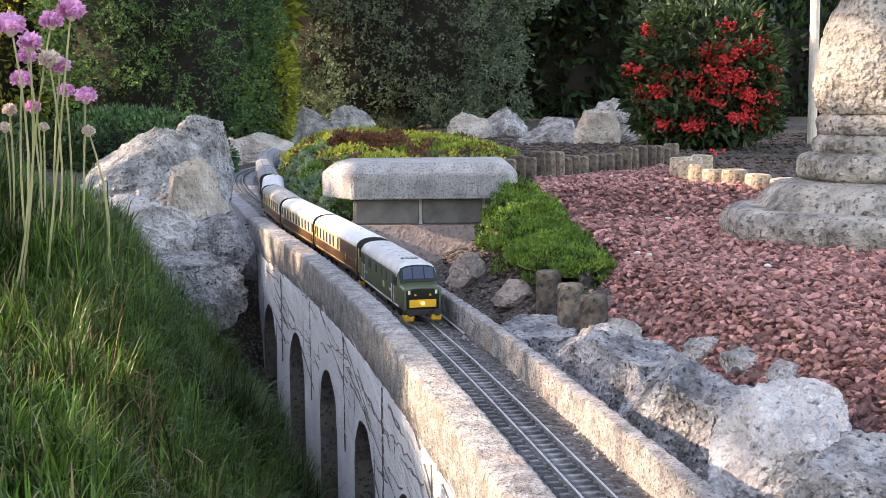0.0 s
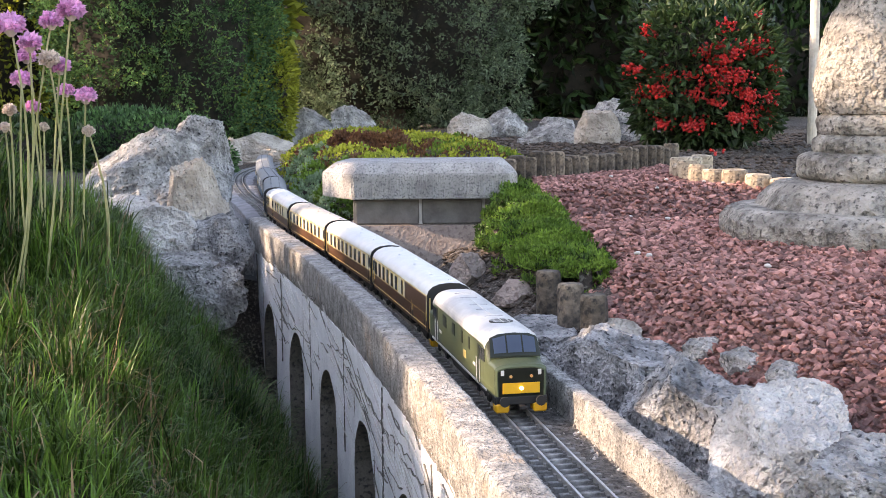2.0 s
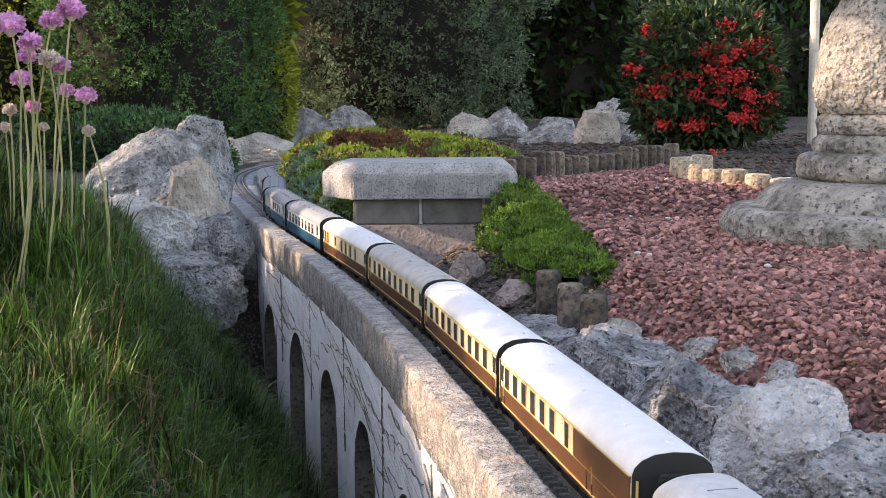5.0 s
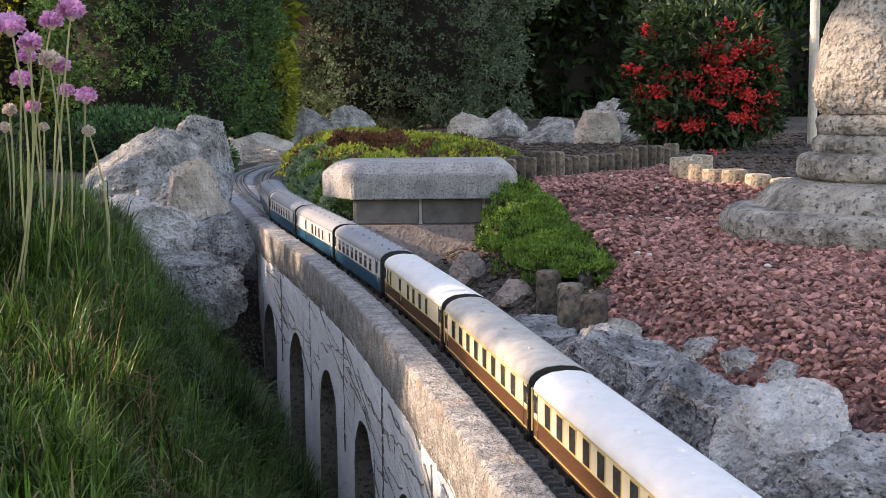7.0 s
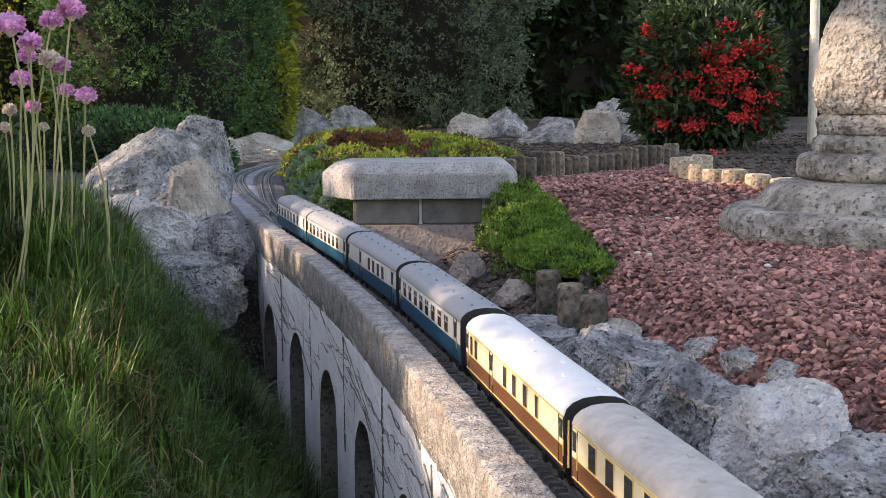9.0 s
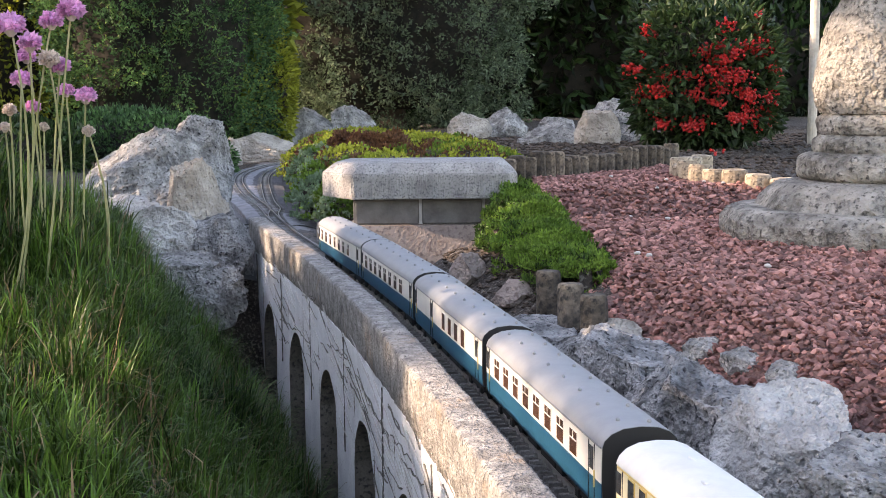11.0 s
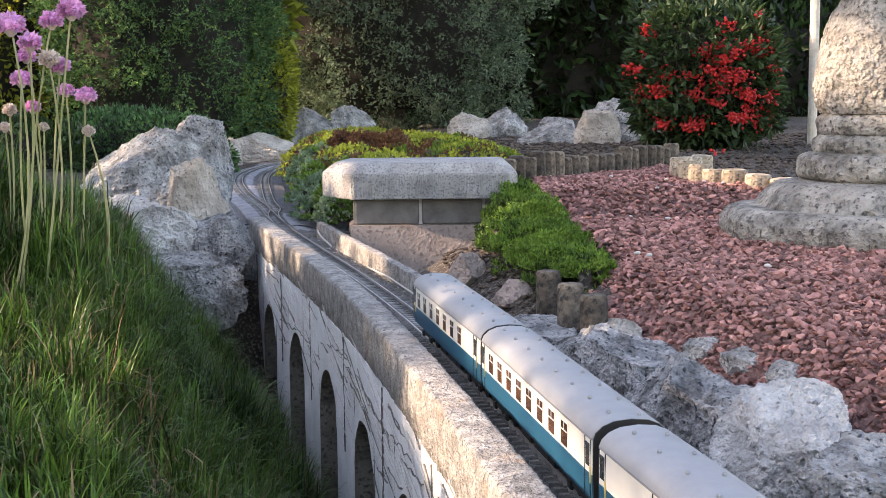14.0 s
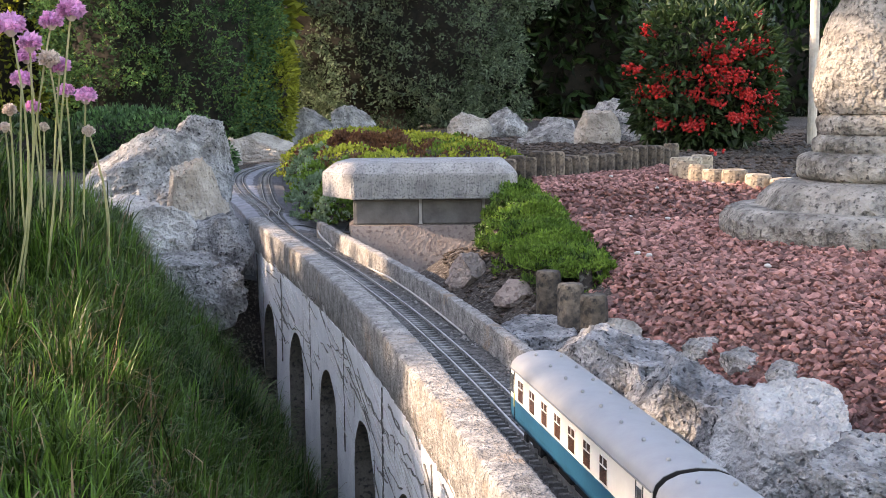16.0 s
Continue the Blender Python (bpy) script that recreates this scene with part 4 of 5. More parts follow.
def pier():
    root = tagged(new("garden_pier"), "low block pier with ribbed cast-stone coping on sandstone", "pier")
    bm = bmesh.new()
    plan = [(-0.119, 1.780), (0.088, 1.780), (0.100, 1.80), (0.100, 1.94), (-0.150, 1.94), (-0.164, 1.848)]
    canted(bm, plan, 0.0555, 0.088, 0.018, 0.0135)
    bmesh.ops.bevel(bm, geom=[e for e in bm.edges if e.calc_length() > 0.01], offset=0.0014, segments=2, affect="EDGES")
    cap = part("coping", bm, CAPSTONE, root, "pale cast-stone coping with combed front")
    # combed vertical ribs on the front
    rnd, bm = random.Random(7), bmesh.new()
    x = -0.116
    while x < 0.088:
        h = rnd.uniform(0.5, 1.0)
        rod(bm, (x, 1.7797, 0.0565 + (1 - h) * 0.012), (x + rnd.uniform(-0.0015, 0.0015), 1.7797, 0.0885 - (1 - h) * 0.004), rnd.uniform(0.0009, 0.0017), 0.0007, 5)
        x += rnd.uniform(0.0019, 0.0036)
    part("combed_ribs", bm, CAPSTONE, cap)
    bm = bmesh.new()
    canted(bm, [(-0.116, 1.8035), (0.070, 1.8035), (0.070, 1.925), (-0.116, 1.925)], 0.016, 0.0555)
    part("mortar", bm, MORTAR, root)
    for x0, x1 in ((-0.1165, -0.0315), (-0.0275, 0.0525), (0.0565, 0.072)):
        bm = bmesh.new()
        box(bm, x0, x1, 1.800, 1.85, 0.0205, 0.0545, 0.0015)
        part("block", bm, BLOCK, root)
    for y0, y1 in ((1.803, 1.86), (1.864, 1.925)):
        bm = bmesh.new()
        box(bm, -0.1195, -0.09, y0, y1, 0.0205, 0.0545, 0.0015)
        part("block", bm, BLOCK, root)
    bm = bmesh.new()
    bmesh.ops.create_cube(bm, size=1.0)
    bmesh.ops.subdivide_edges(bm, edges=bm.edges[:], cuts=22, use_grid_fill=True)
    for v in bm.verts:
        p = v.co.copy()
        w = Vector((p.x * 0.210 - 0.018, p.y * 0.15 + 1.862, p.z * 0.105 - 0.0325))
        low = 0.5 - p.z
        w.y -= 0.030 * low * (p.y < 0.4)
        w.x += 0.012 * low * (1 if p.x > 0 else -0.3)
        k = 0.006 * fbm(w, 18, 4) + 0.003 * (0.5 - abs(noise.noise(w * 40)))
        if p.z < 0.49:
            w += Vector((p.x, p.y, 0)) * 2 * k
            w.y += k * (p.y < -0.4)
        v.co = w
    part("sandstone_base", bm, SANDSTONE, root, "rough pinkish sandstone base with cracks")


pier()


# ---- stone pedestal on the gravel ----
def pedestal():
    cx, cy = 0.447, 1.385
    root = tagged(new("stone_pedestal"), "weathered cast-stone baluster pedestal on an octagonal foot", "pedestal")
    root.location = (cx, cy, 0)

    def turned(profile, n, twist=0.0, rough=0.0, relief=0.0):
        bm, rings = bmesh.new(), []
        for r, z in profile:
            ring = []
            for k in range(n):
                a = 2 * math.pi * k / n + twist
                c, e = math.cos(a) * r, math.sin(a) * r
                cut = 1 - abs(noise.noise(Vector((c * 34 + z * 30, e * 34, z * 26)))) * 2
                rr = r * (1 - relief * max(0.0, cut - 0.55) + rough * fbm((math.cos(a) * r, math.sin(a) * r, z), 22, 4) + rough * 0.6 * noise.noise(Vector((math.cos(a) * r, math.sin(a) * r, z * 0.6)) * 75))
                ring.append(bm.verts.new((rr * math.cos(a), rr * math.sin(a), z)))
            rings.append(ring)
        for a, b in zip(rings, rings[1:]):
            for k in range(n):
                bm.faces.new((a[k], a[(k + 1) % n], b[(k + 1) % n], b[k]))
        bm.faces.new(rings[0][::-1])
        bm.faces.new(rings[-1])
        return bm

    def curve(pts, n=7):
        out = []
        ext = [pts[0]] + pts + [pts[-1]]
        for i in range(1, len(ext) - 2):
            p0, p1, p2, p3 = (Vector(q) for q in ext[i - 1:i + 3])
            for k in range(n):
                u = k / n
                out.append(tuple(0.5 * (2 * p1 + (p2 - p0) * u + (2 * p0 - 5 * p1 + 4 * p2 - p3) * u * u + (3 * p1 - p0 - 3 * p2 + p3) * u ** 3)))
        return out + [pts[-1]]

    bm = turned([(0.163, 0.044), (0.166, 0.055), (0.165, 0.066), (0.158, 0.0745), (0.148, 0.078)], 8, radians(22.5))
    bmesh.ops.bevel(bm, geom=[e for e in bm.edges if abs(e.verts[0].co.z - e.verts[1].co.z) > 0.002], offset=0.012, segments=3, affect="EDGES")
    part("foot", bm, PEDESTAL, root, "octagonal rounded foot slab")
    bm = turned([(0.128, 0.0775), (0.122, 0.086), (0.116, 0.095), (0.106, 0.1025), (0.085, 0.105)], 8, radians(22.5))
    bmesh.ops.bevel(bm, geom=[e for e in bm.edges if abs(e.verts[0].co.z - e.verts[1].co.z) > 0.002], offset=0.010, segments=3, affect="EDGES")
    part("plinth", bm, PEDESTAL, root, "sloping octagonal plinth")
    part("lower_ring", turned(curve([(0.074, 0.1045), (0.081, 0.110), (0.0825, 0.120), (0.079, 0.129), (0.064, 0.1340)]), 120, 0, 0.035, 0.03), PEDESTAL, root, smooth=True)
    part("middle_ring", turned(curve([(0.067, 0.1335), (0.0685, 0.139), (0.0675, 0.146), (0.058, 0.1520)]), 120, 0, 0.035, 0.03), PEDESTAL, root, smooth=True)
    part("upper_ring", turned(curve([(0.0615, 0.1515), (0.0635, 0.157), (0.0635, 0.166), (0.056, 0.1725)]), 120, 0, 0.035, 0.03), PEDESTAL, root, smooth=True)
    part("baluster", turned(curve([(0.0600, 0.172), (0.0655, 0.182), (0.0680, 0.200), (0.0665, 0.222), (0.0610, 0.245), (0.0520, 0.268), (0.0445, 0.284), (0.0420, 0.290)], 20), 200, 0, 0.05, 0.06), PEDESTAL, root, "bulbous baluster with streaky cast relief", smooth=True)
    part("collar", turned(curve([(0.0430, 0.290), (0.0500, 0.294), (0.0520, 0.302), (0.048, 0.310), (0.07, 0.33), (0.09, 0.345), (0.09, 0.36)]), 64, 0, 0.02), PEDESTAL, root, smooth=True)


pedestal()


# ---- log edging ----
def log_mesh(r, h, seed):
    rnd = random.Random(seed)
    bm = bmesh.new()
    n = 12
    prof = [(1.0, 0.0), (1.02, 0.4 * h), (1.0, h - 0.004), (0.93, h - 0.001), (0.85, h)]
    rings = []
    for k, z in prof:
        rings.append([bm.verts.new((r * k * (1 + 0.07 * noise.noise((math.cos(a) * 2 + seed, math.sin(a) * 2, z * 20))) * math.cos(a), r * k * math.sin(a) * 0.92, z)) for a in (2 * math.pi * i / n for i in range(n))])
    for a, b in zip(rings, rings[1:]):
        for i in range(n):
            bm.faces.new((a[i], a[(i + 1) % n], b[(i + 1) % n], b[i]))
    bm.faces.new(rings[0][::-1])
    bm.faces.new(rings[-1])
    return bm


def edging(points, r, h, label, group, material=LOG, base_z=None, uneven=0.012):
    rnd = random.Random(len(points))
    base = None
    for i, (x, y) in enumerate(points):
        z = ground_z(x, y - 0.02) if base_z is None else base_z
        m = Matrix.Translation((x, y, z - 0.008)) @ Matrix.Rotation(rnd.uniform(-0.4, 0.4), 4, "Z") @ Matrix.Rotation(rnd.uniform(-0.06, 0.06), 4, "Y") @ Matrix.Rotation(rnd.uniform(-0.05, 0.05), 4, "X")
        if base is None:
            base = tagged(link("edging_log", log_mesh(r, h, 3), material), label, "log edging", group)
            base.matrix_basis = m
        else:
            copy_thing(base, m @ Matrix.Translation((0, 0, uneven * rnd.uniform(-0.7, 0.4))))


border = smooth_line([(0.10, 2.11), (0.16, 2.185), (0.24, 2.30), (0.34, 2.43), (0.43, 2.54)], 0.0285)
edging([tuple(p) for p in border], 0.0145, 0.048, "short weathered upright log edging a soil bed", "logs along the soil bed")
ring = [(0.64 + 0.25 * math.cos(radians(a)), 2.19 + 0.25 * math.sin(radians(a))) for a in np.arange(140, 296, 9.6)]
edging(ring, 0.0195, 0.038, "pale cut log edging a round planting bed", "logs round the berry bush bed", PALE_LOG)
edging([(0.093, 1.19), (0.106, 1.12), (0.120, 1.045)], 0.0112, 0.080, "grey cut log stub beside creeping plant", "log stubs by the pier", LOG, -0.032, 0.002)
bm = bmesh.new()
rod(bm, (0, 0, 0), (0.004, 0, 1.2), 0.0105, 0.010, 12)
stake = tagged(link("garden_stake", bm, STAKE), "bleached round wooden stake upright in the bed", "stake")
stake.location = (0.803, 2.95, 0.05)
bm = bmesh.new()
rod(bm, (0, 0, 0), (0, 0, 0.14), 0.0022, 0.002, 6)
cane = tagged(link("thin_cane", bm, STAKE), "thin pale cane upright behind rocks", "cane")
cane.location = (-0.56, 4.75, 0.03)


# ---- gravel ----
def gravel():
    rnd = np.random.RandomState(5)
    base = np.array([(1, 0.1, 0), (-1, 0, 0.1), (0.1, 1, 0), (0, -1, -0.1), (0.1, 0, 1), (0, 0.1, -1), (0.62, 0.6, 0.55), (-0.6, 0.6, 0.5), (-0.6, -0.6, 0.55), (0.6, -0.62, 0.5)], float)
    tri = np.array([(4, 6, 7), (4, 7, 8), (4, 8, 9), (4, 9, 6), (0, 2, 6), (2, 7, 6), (2, 1, 7), (1, 8, 7), (1, 3, 8), (3, 9, 8), (3, 0, 9), (0, 6, 9), (5, 2, 0), (5, 1, 2), (5, 3, 1), (5, 0, 3)])
    verts, faces, white, n = [], [], [], 0
    y = 0.45
    while y < 2.75:
        step = 0.0043 if y < 1.0 else 0.0051 if y < 1.4 else 0.0065
        x = 0.06
        while x < 0.95:
            px, py = x + rnd.uniform(-0.4, 0.4) * step, y + rnd.uniform(-0.4, 0.4) * step
            x += step
            d = px - track_x(py)
            if d < 0.14 or py > edge_y(px) - 0.012 or abs(px) > 0.36 * py + 0.04:
                continue
            if (px > 0.41 and py > 2.12) or (px < 0.13 and 1.05 < py < 1.95) or (px - 0.63) ** 2 + (py - 2.2) ** 2 < 0.055 or (px - 0.438) ** 2 + (py - 1.385) ** 2 < 0.02:
                continue
            size = step * rnd.uniform(0.42, 0.80)
            v = base * (1 + rnd.uniform(-0.28, 0.28, (10, 1))) + rnd.uniform(-0.2, 0.2, (10, 3))
            v *= size * np.array([rnd.uniform(0.8, 1.35), rnd.uniform(0.75, 1.15), rnd.uniform(0.5, 0.85)])
            e = Euler((rnd.uniform(-0.6, 0.6), rnd.uniform(-0.6, 0.6), rnd.uniform(0, 6.28))).to_matrix()
            v = v @ np.array(e).T + np.array([px, py, ground_z(px, py) + rnd.uniform(-0.001, 0.004)])
            verts.append(v)
            faces.append(tri + n)
            n += 10
        y += step
    for k in range(30):
        px, py = rnd.uniform(0.14, 0.6), rnd.uniform(0.75, 2.2)
        if px - track_x(py) > 0.17 and py < edge_y(px) - 0.02 and not (px < 0.17 and py > 1.05):
            white.append((px, py))
    ob = raw("gravel_stones", np.vstack(verts).tolist(), np.vstack(faces).tolist(), GRAVEL)
    tagged(ob, "loose angular red gravel chippings", "gravel", kind="stuff")
    # a few stray white pebbles on the gravel
    me = None
    for px, py in white:
        if me is None:
            bm = bmesh.new()
            bmesh.ops.create_icosphere(bm, subdivisions=2, radius=0.0032)
            for v in bm.verts:
                v.co *= 1 + 0.25 * noise.noise(v.co * 300)
                v.co.z *= 0.6
            pebble = link("pebble", bm, MORTAR, smooth=True)
            tagged(pebble, "stray white pebble lying on the red gravel", "pebble", "white pebbles on the gravel")
            me = pebble
            pebble.location = (px, py, ground_z(px, py) + 0.006)
        else:
            copy_thing(me, Matrix.Translation((px, py, ground_z(px, py) + 0.006)) @ Matrix.Rotation(px * 50, 4, "Z"))
    # crumbs of soil on the beds
    verts, faces, n = [], [], 0
    while n < 10 * 5200:
        if rnd.uniform() < 0.25:
            px, py = rnd.uniform(0.0, 0.14), rnd.uniform(1.02, 1.6)
            if px - track_x(py) < 0.07:
                continue
        else:
            px, py = rnd.uniform(0.05, 1.1), rnd.uniform(2.05, 3.7)
            if py < edge_y(px) + 0.015 and not (px > 0.41 and py > 2.12) and (px - 0.63) ** 2 + (py - 2.2) ** 2 > 0.05:
                continue
        v = base * (1 + rnd.uniform(-0.3, 0.3, (10, 1))) * (rnd.uniform(0.0012, 0.004) if py < 1.7 else rnd.uniform(0.0025, 0.007)) * np.array([1, 1, 0.6])
        v = v + np.array([px, py, ground_z(px, py) + 0.001])
        verts.append(v)
        faces.append(tri + n)
        n += 10
    ob = raw("soil_crumbs", np.vstack(verts).tolist(), np.vstack(faces).tolist(), SOIL_CRUMB)
    tagged(ob, "dark crumbly soil and bark litter", "soil", kind="stuff")


gravel()

# ---- plants ----
def leaves(name, pos, nor, length, width, material, parent, seed=0, lift=0.5, fold=0.25, label=""):
    """One mesh of many small folded leaves; each leans out along its normal with some scatter."""
    rnd = np.random.RandomState(seed)
    n = len(pos)
    d = nor + rnd.normal(0, lift, (n, 3))
    d /= np.linalg.norm(d, axis=1)[:, None]
    u = np.cross(d, rnd.normal(0, 1, (n, 3)))
    u /= np.linalg.norm(u, axis=1)[:, None]
    w = np.cross(d, u)
    L = length * rnd.uniform(0.6, 1.3, (n, 1))
    W = width * rnd.uniform(0.7, 1.2, (n, 1))
    a, tip = pos, pos + d * L
    mid = pos + d * L * 0.5 + w * W * fold
    v = np.stack([a, mid + u * W * 0.5, tip, mid - u * W * 0.5], 1).reshape(-1, 3)
    i = np.arange(n)[:, None] * 4
    f = np.vstack([i + np.array([0, 1, 2]), i + np.array([0, 2, 3])])
    return raw(name, v.tolist(), f.tolist(), material, parent, label)


def shell(n, rx, ry, rz, seed, power=2.0, lumps=0.12, scale=7.0, depth=0.18, taper=0.0):
    """Points near the skin of a lumpy rounded form, with outward normals; taper narrows the top."""
    rnd = np.random.RandomState(seed)
    q = rnd.normal(0, 1, (n, 3))
    q /= np.linalg.norm(q, axis=1)[:, None]
    r = 1.0 / (np.sum(np.abs(q) ** power, 1) ** (1 / power))
    p = q * r[:, None]
    k = np.array([1 + lumps * fbm((a * rx + seed, b * ry, c * rz), scale, 3) for a, b, c in p]) - depth * rnd.uniform(0, 1, n) ** 2
    p = p * k[:, None]
    t = 1 - taper * (p[:, 2] + 1) / 2
    pos = p * np.array([rx, ry, rz]) * np.c_[t, t, np.ones(n)]
    nor = q / np.array([rx, ry, rz])
    nor /= np.linalg.norm(nor, axis=1)[:, None]
    return pos, nor


def sprigs(pos, nor, k, reach, seed):
    """Each point becomes a small twig of k leaf points that fan out from it."""
    rnd = np.random.RandomState(seed + 500)
    n = len(pos)
    d = nor + rnd.normal(0, 0.45, (n, 3)) + np.array([0, 0, 0.35])
    d /= np.linalg.norm(d, axis=1)[:, None]
    u = rnd.uniform(0, 1, (n, k, 1))
    p = pos[:, None, :] + d[:, None, :] * u * reach + rnd.normal(0, 0.22 * reach, (n, k, 3)) * (1.1 - u)
    q = d[:, None, :] + rnd.normal(0, 0.35, (n, k, 3))
    return p.reshape(-1, 3), q.reshape(-1, 3)


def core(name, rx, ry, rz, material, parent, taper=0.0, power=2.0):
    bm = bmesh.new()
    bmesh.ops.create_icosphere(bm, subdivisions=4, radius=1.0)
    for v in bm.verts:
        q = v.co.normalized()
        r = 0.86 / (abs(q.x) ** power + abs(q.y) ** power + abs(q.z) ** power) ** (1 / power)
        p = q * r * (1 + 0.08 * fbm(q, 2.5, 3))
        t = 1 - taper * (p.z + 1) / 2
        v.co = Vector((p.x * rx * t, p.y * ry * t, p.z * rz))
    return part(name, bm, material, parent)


def shrub(name, label, category, x, y, z0, rx, ry, rz, material, n, length, width, seed, power=2.5, lumps=0.25, scale=6.0, taper=0.0, depth=0.2, lift=0.5, front=True, tips=None, twig=0):
    root = tagged(new(name), label, category)
    root.location = (x, y, z0 + rz)
    bm = bmesh.new()
    rnd = random.Random(seed)
    rod(bm, (0, 0, -rz), (0, 0, -rz * 0.2), 0.035 * rx / 0.3, 0.02 * rx / 0.3)
    for k in range(5):
        a = k * 1.3 + seed
        rod(bm, (0, 0, -rz * 0.8), (rx * 0.5 * math.cos(a), ry * 0.5 * math.sin(a), rz * rnd.uniform(-0.2, 0.4)), 0.014 * rx / 0.3, 0.006 * rx / 0.3, 6)
    part("trunk", bm, BARK, root)
    # solid core whose dark colour stands in for shade between the leaves
    core("shade_core", rx * 0.93, ry * 0.93, rz * 0.95, CROWN_SHADE, root, taper, power)
    pos, nor = shell(n, rx, ry, rz, seed, power, lumps, scale, depth, taper)
    if front:
        keep = nor[:, 1] < 0.35
        pos, nor = pos[keep], nor[keep]
    if twig:
        pos, nor = sprigs(pos[::9], nor[::9], 9, twig, seed)
    leaves("crown", pos, nor, length, width, material, root, seed, lift)
    if tips:
        pick = np.random.RandomState(seed).uniform(0, 1, len(pos)) < 0.07
        leaves("young_shoots", pos[pick] + nor[pick] * 0.012, nor[pick], length * 0.9, width * 1.1, tips, root, seed + 1, lift)
    return root


# columnar conifer, grey shrub, laurel hedge and the shrubs between them
shrub("conifer", "tall dark green clipped yew-like conifer", "conifer", -0.86, 4.25, -0.22, 0.34, 0.30, 0.92, YEW, 150000, 0.014, 0.0060, 1, 3.0, 0.20, 8, 0.08, 0.16, 0.45, True, YEW_TIP, 0.034)
shrub("conifer", "narrow dark green conifer beside a larger one", "conifer", -0.690, 4.45, -0.15, 0.105, 0.14, 0.88, YEW, 50000, 0.014, 0.0060, 2, 3.0, 0.2, 8, 0.08, 0.16, 0.45, True, YEW_TIP, 0.034)
shrub("golden_shrub", "golden yellow-green leafy shrub between conifers", "shrub", -0.560, 4.36, 0.0, 0.085, 0.08, 0.19, GOLD_LEAF, 5000, 0.022, 0.011, 3, 2.2, 0.3, 8)
shrub("golden_shrub", "yellow broad-leaved shrub behind the conifer", "shrub", -0.595, 4.62, 0.2, 0.085, 0.10, 0.32, GOLD_LEAF, 900, 0.07, 0.032, 4, 2.2, 0.3, 8)
shrub("grey_shrub", "dense grey-green small-leaved rounded shrub", "shrub", -0.18, 5.05, 0.0, 0.45, 0.36, 0.62, GREY_LEAF, 110000, 0.016, 0.008, 5, 2.6, 0.34, 6, -0.25, 0.25, 0.5, True, None, 0.045)
shrub("dark_shrub", "deep green shadowed shrub behind the grey shrub", "shrub", -0.52, 5.75, 0.0, 0.22, 0.2, 0.6, LAUREL, 4000, 0.05, 0.025, 6)
shrub("laurel_hedge", "glossy dark green laurel hedge", "hedge", 0.42, 5.95, -0.05, 0.75, 0.42, 0.75, LAUREL, 24000, 0.070, 0.030, 7, 3.5, 0.3, 4, 0, 0.3, 0.7)
shrub("laurel_hedge", "shaded dark laurel hedge at the garden's edge", "hedge", 1.55, 5.9, -0.05, 0.65, 0.4, 0.30, LAUREL, 7000, 0.06, 0.026, 8, 3.5, 0.3, 4)
shrub("laurel_hedge", "dark hedge behind the conifer", "hedge", -1.5, 6.0, -0.05, 0.9, 0.4, 0.85, LAUREL, 9000, 0.075, 0.032, 9, 3.5, 0.3, 4)
shrub("golden_shrub", "sunlit yellow-green shrub beyond the flowers", "shrub", -1.46, 4.4, 0.04, 0.26, 0.2, 0.36, GOLD_LEAF, 5500, 0.03, 0.015, 10, 2.2, 0.35, 8)

shrub("low_shrub", "dark low shrub between conifer and rocks", "shrub", -0.76, 3.35, -0.06, 0.24, 0.16, 0.10, YEW, 16000, 0.014, 0.007, 12, 2.6, 0.3, 8)
shrub("low_shrub", "dark low shrub behind the thrift", "shrub", -1.02, 3.0, -0.03, 0.24, 0.2, 0.085, LAUREL, 7000, 0.02, 0.011, 11, 2.4, 0.3, 8)


def berry_bush():
    root = shrub("berry_bush", "rounded bush laden with bright red berries", "berry bush", 0.558, 2.92, 0.045, 0.152, 0.15, 0.165, BUSH_LEAF, 9500, 0.023, 0.011, 21, 2.3, 0.30, 9, -0.05, 0.35, 0.8)
    rnd = random.Random(9)
    clusters = bmesh.new()
    made = 0
    while made < 64:
        a, b = rnd.uniform(-math.pi, 0), rnd.uniform(-0.6, 0.8)
        n = Vector((math.cos(a) * math.cos(b), math.sin(a) * math.cos(b), math.sin(b)))
        if n.y > -0.05:
            continue
        c = Vector((n.x * 0.156, n.y * 0.155, n.z * 0.163)) * rnd.uniform(0.93, 1.06)
        side = n.cross(Vector((0, 0, 1))).normalized()
        spread = rnd.uniform(0.007, 0.017)
        for k in range(int(rnd.uniform(28, 75))):
            p = c + side * rnd.gauss(0, spread) + n * rnd.gauss(0.004, 0.005) + Vector((0, 0, rnd.gauss(0, spread * 0.55)))
            bmesh.ops.create_icosphere(clusters, subdivisions=1, radius=rnd.uniform(0.0026, 0.0037), matrix=Matrix.Translation(p))
        made += 1
    for k in range(28):
        p = Vector((-0.02, -0.19, -0.155)) + Vector((rnd.gauss(0, 0.012), rnd.gauss(0, 0.006), rnd.gauss(0, 0.008)))
        bmesh.ops.create_icosphere(clusters, subdivisions=1, radius=0.0036, matrix=Matrix.Translation(p))
    b = part("berries", clusters, BERRY, root, "clusters of small red berries")
    tagged(b, kind="stuff")


berry_bush()


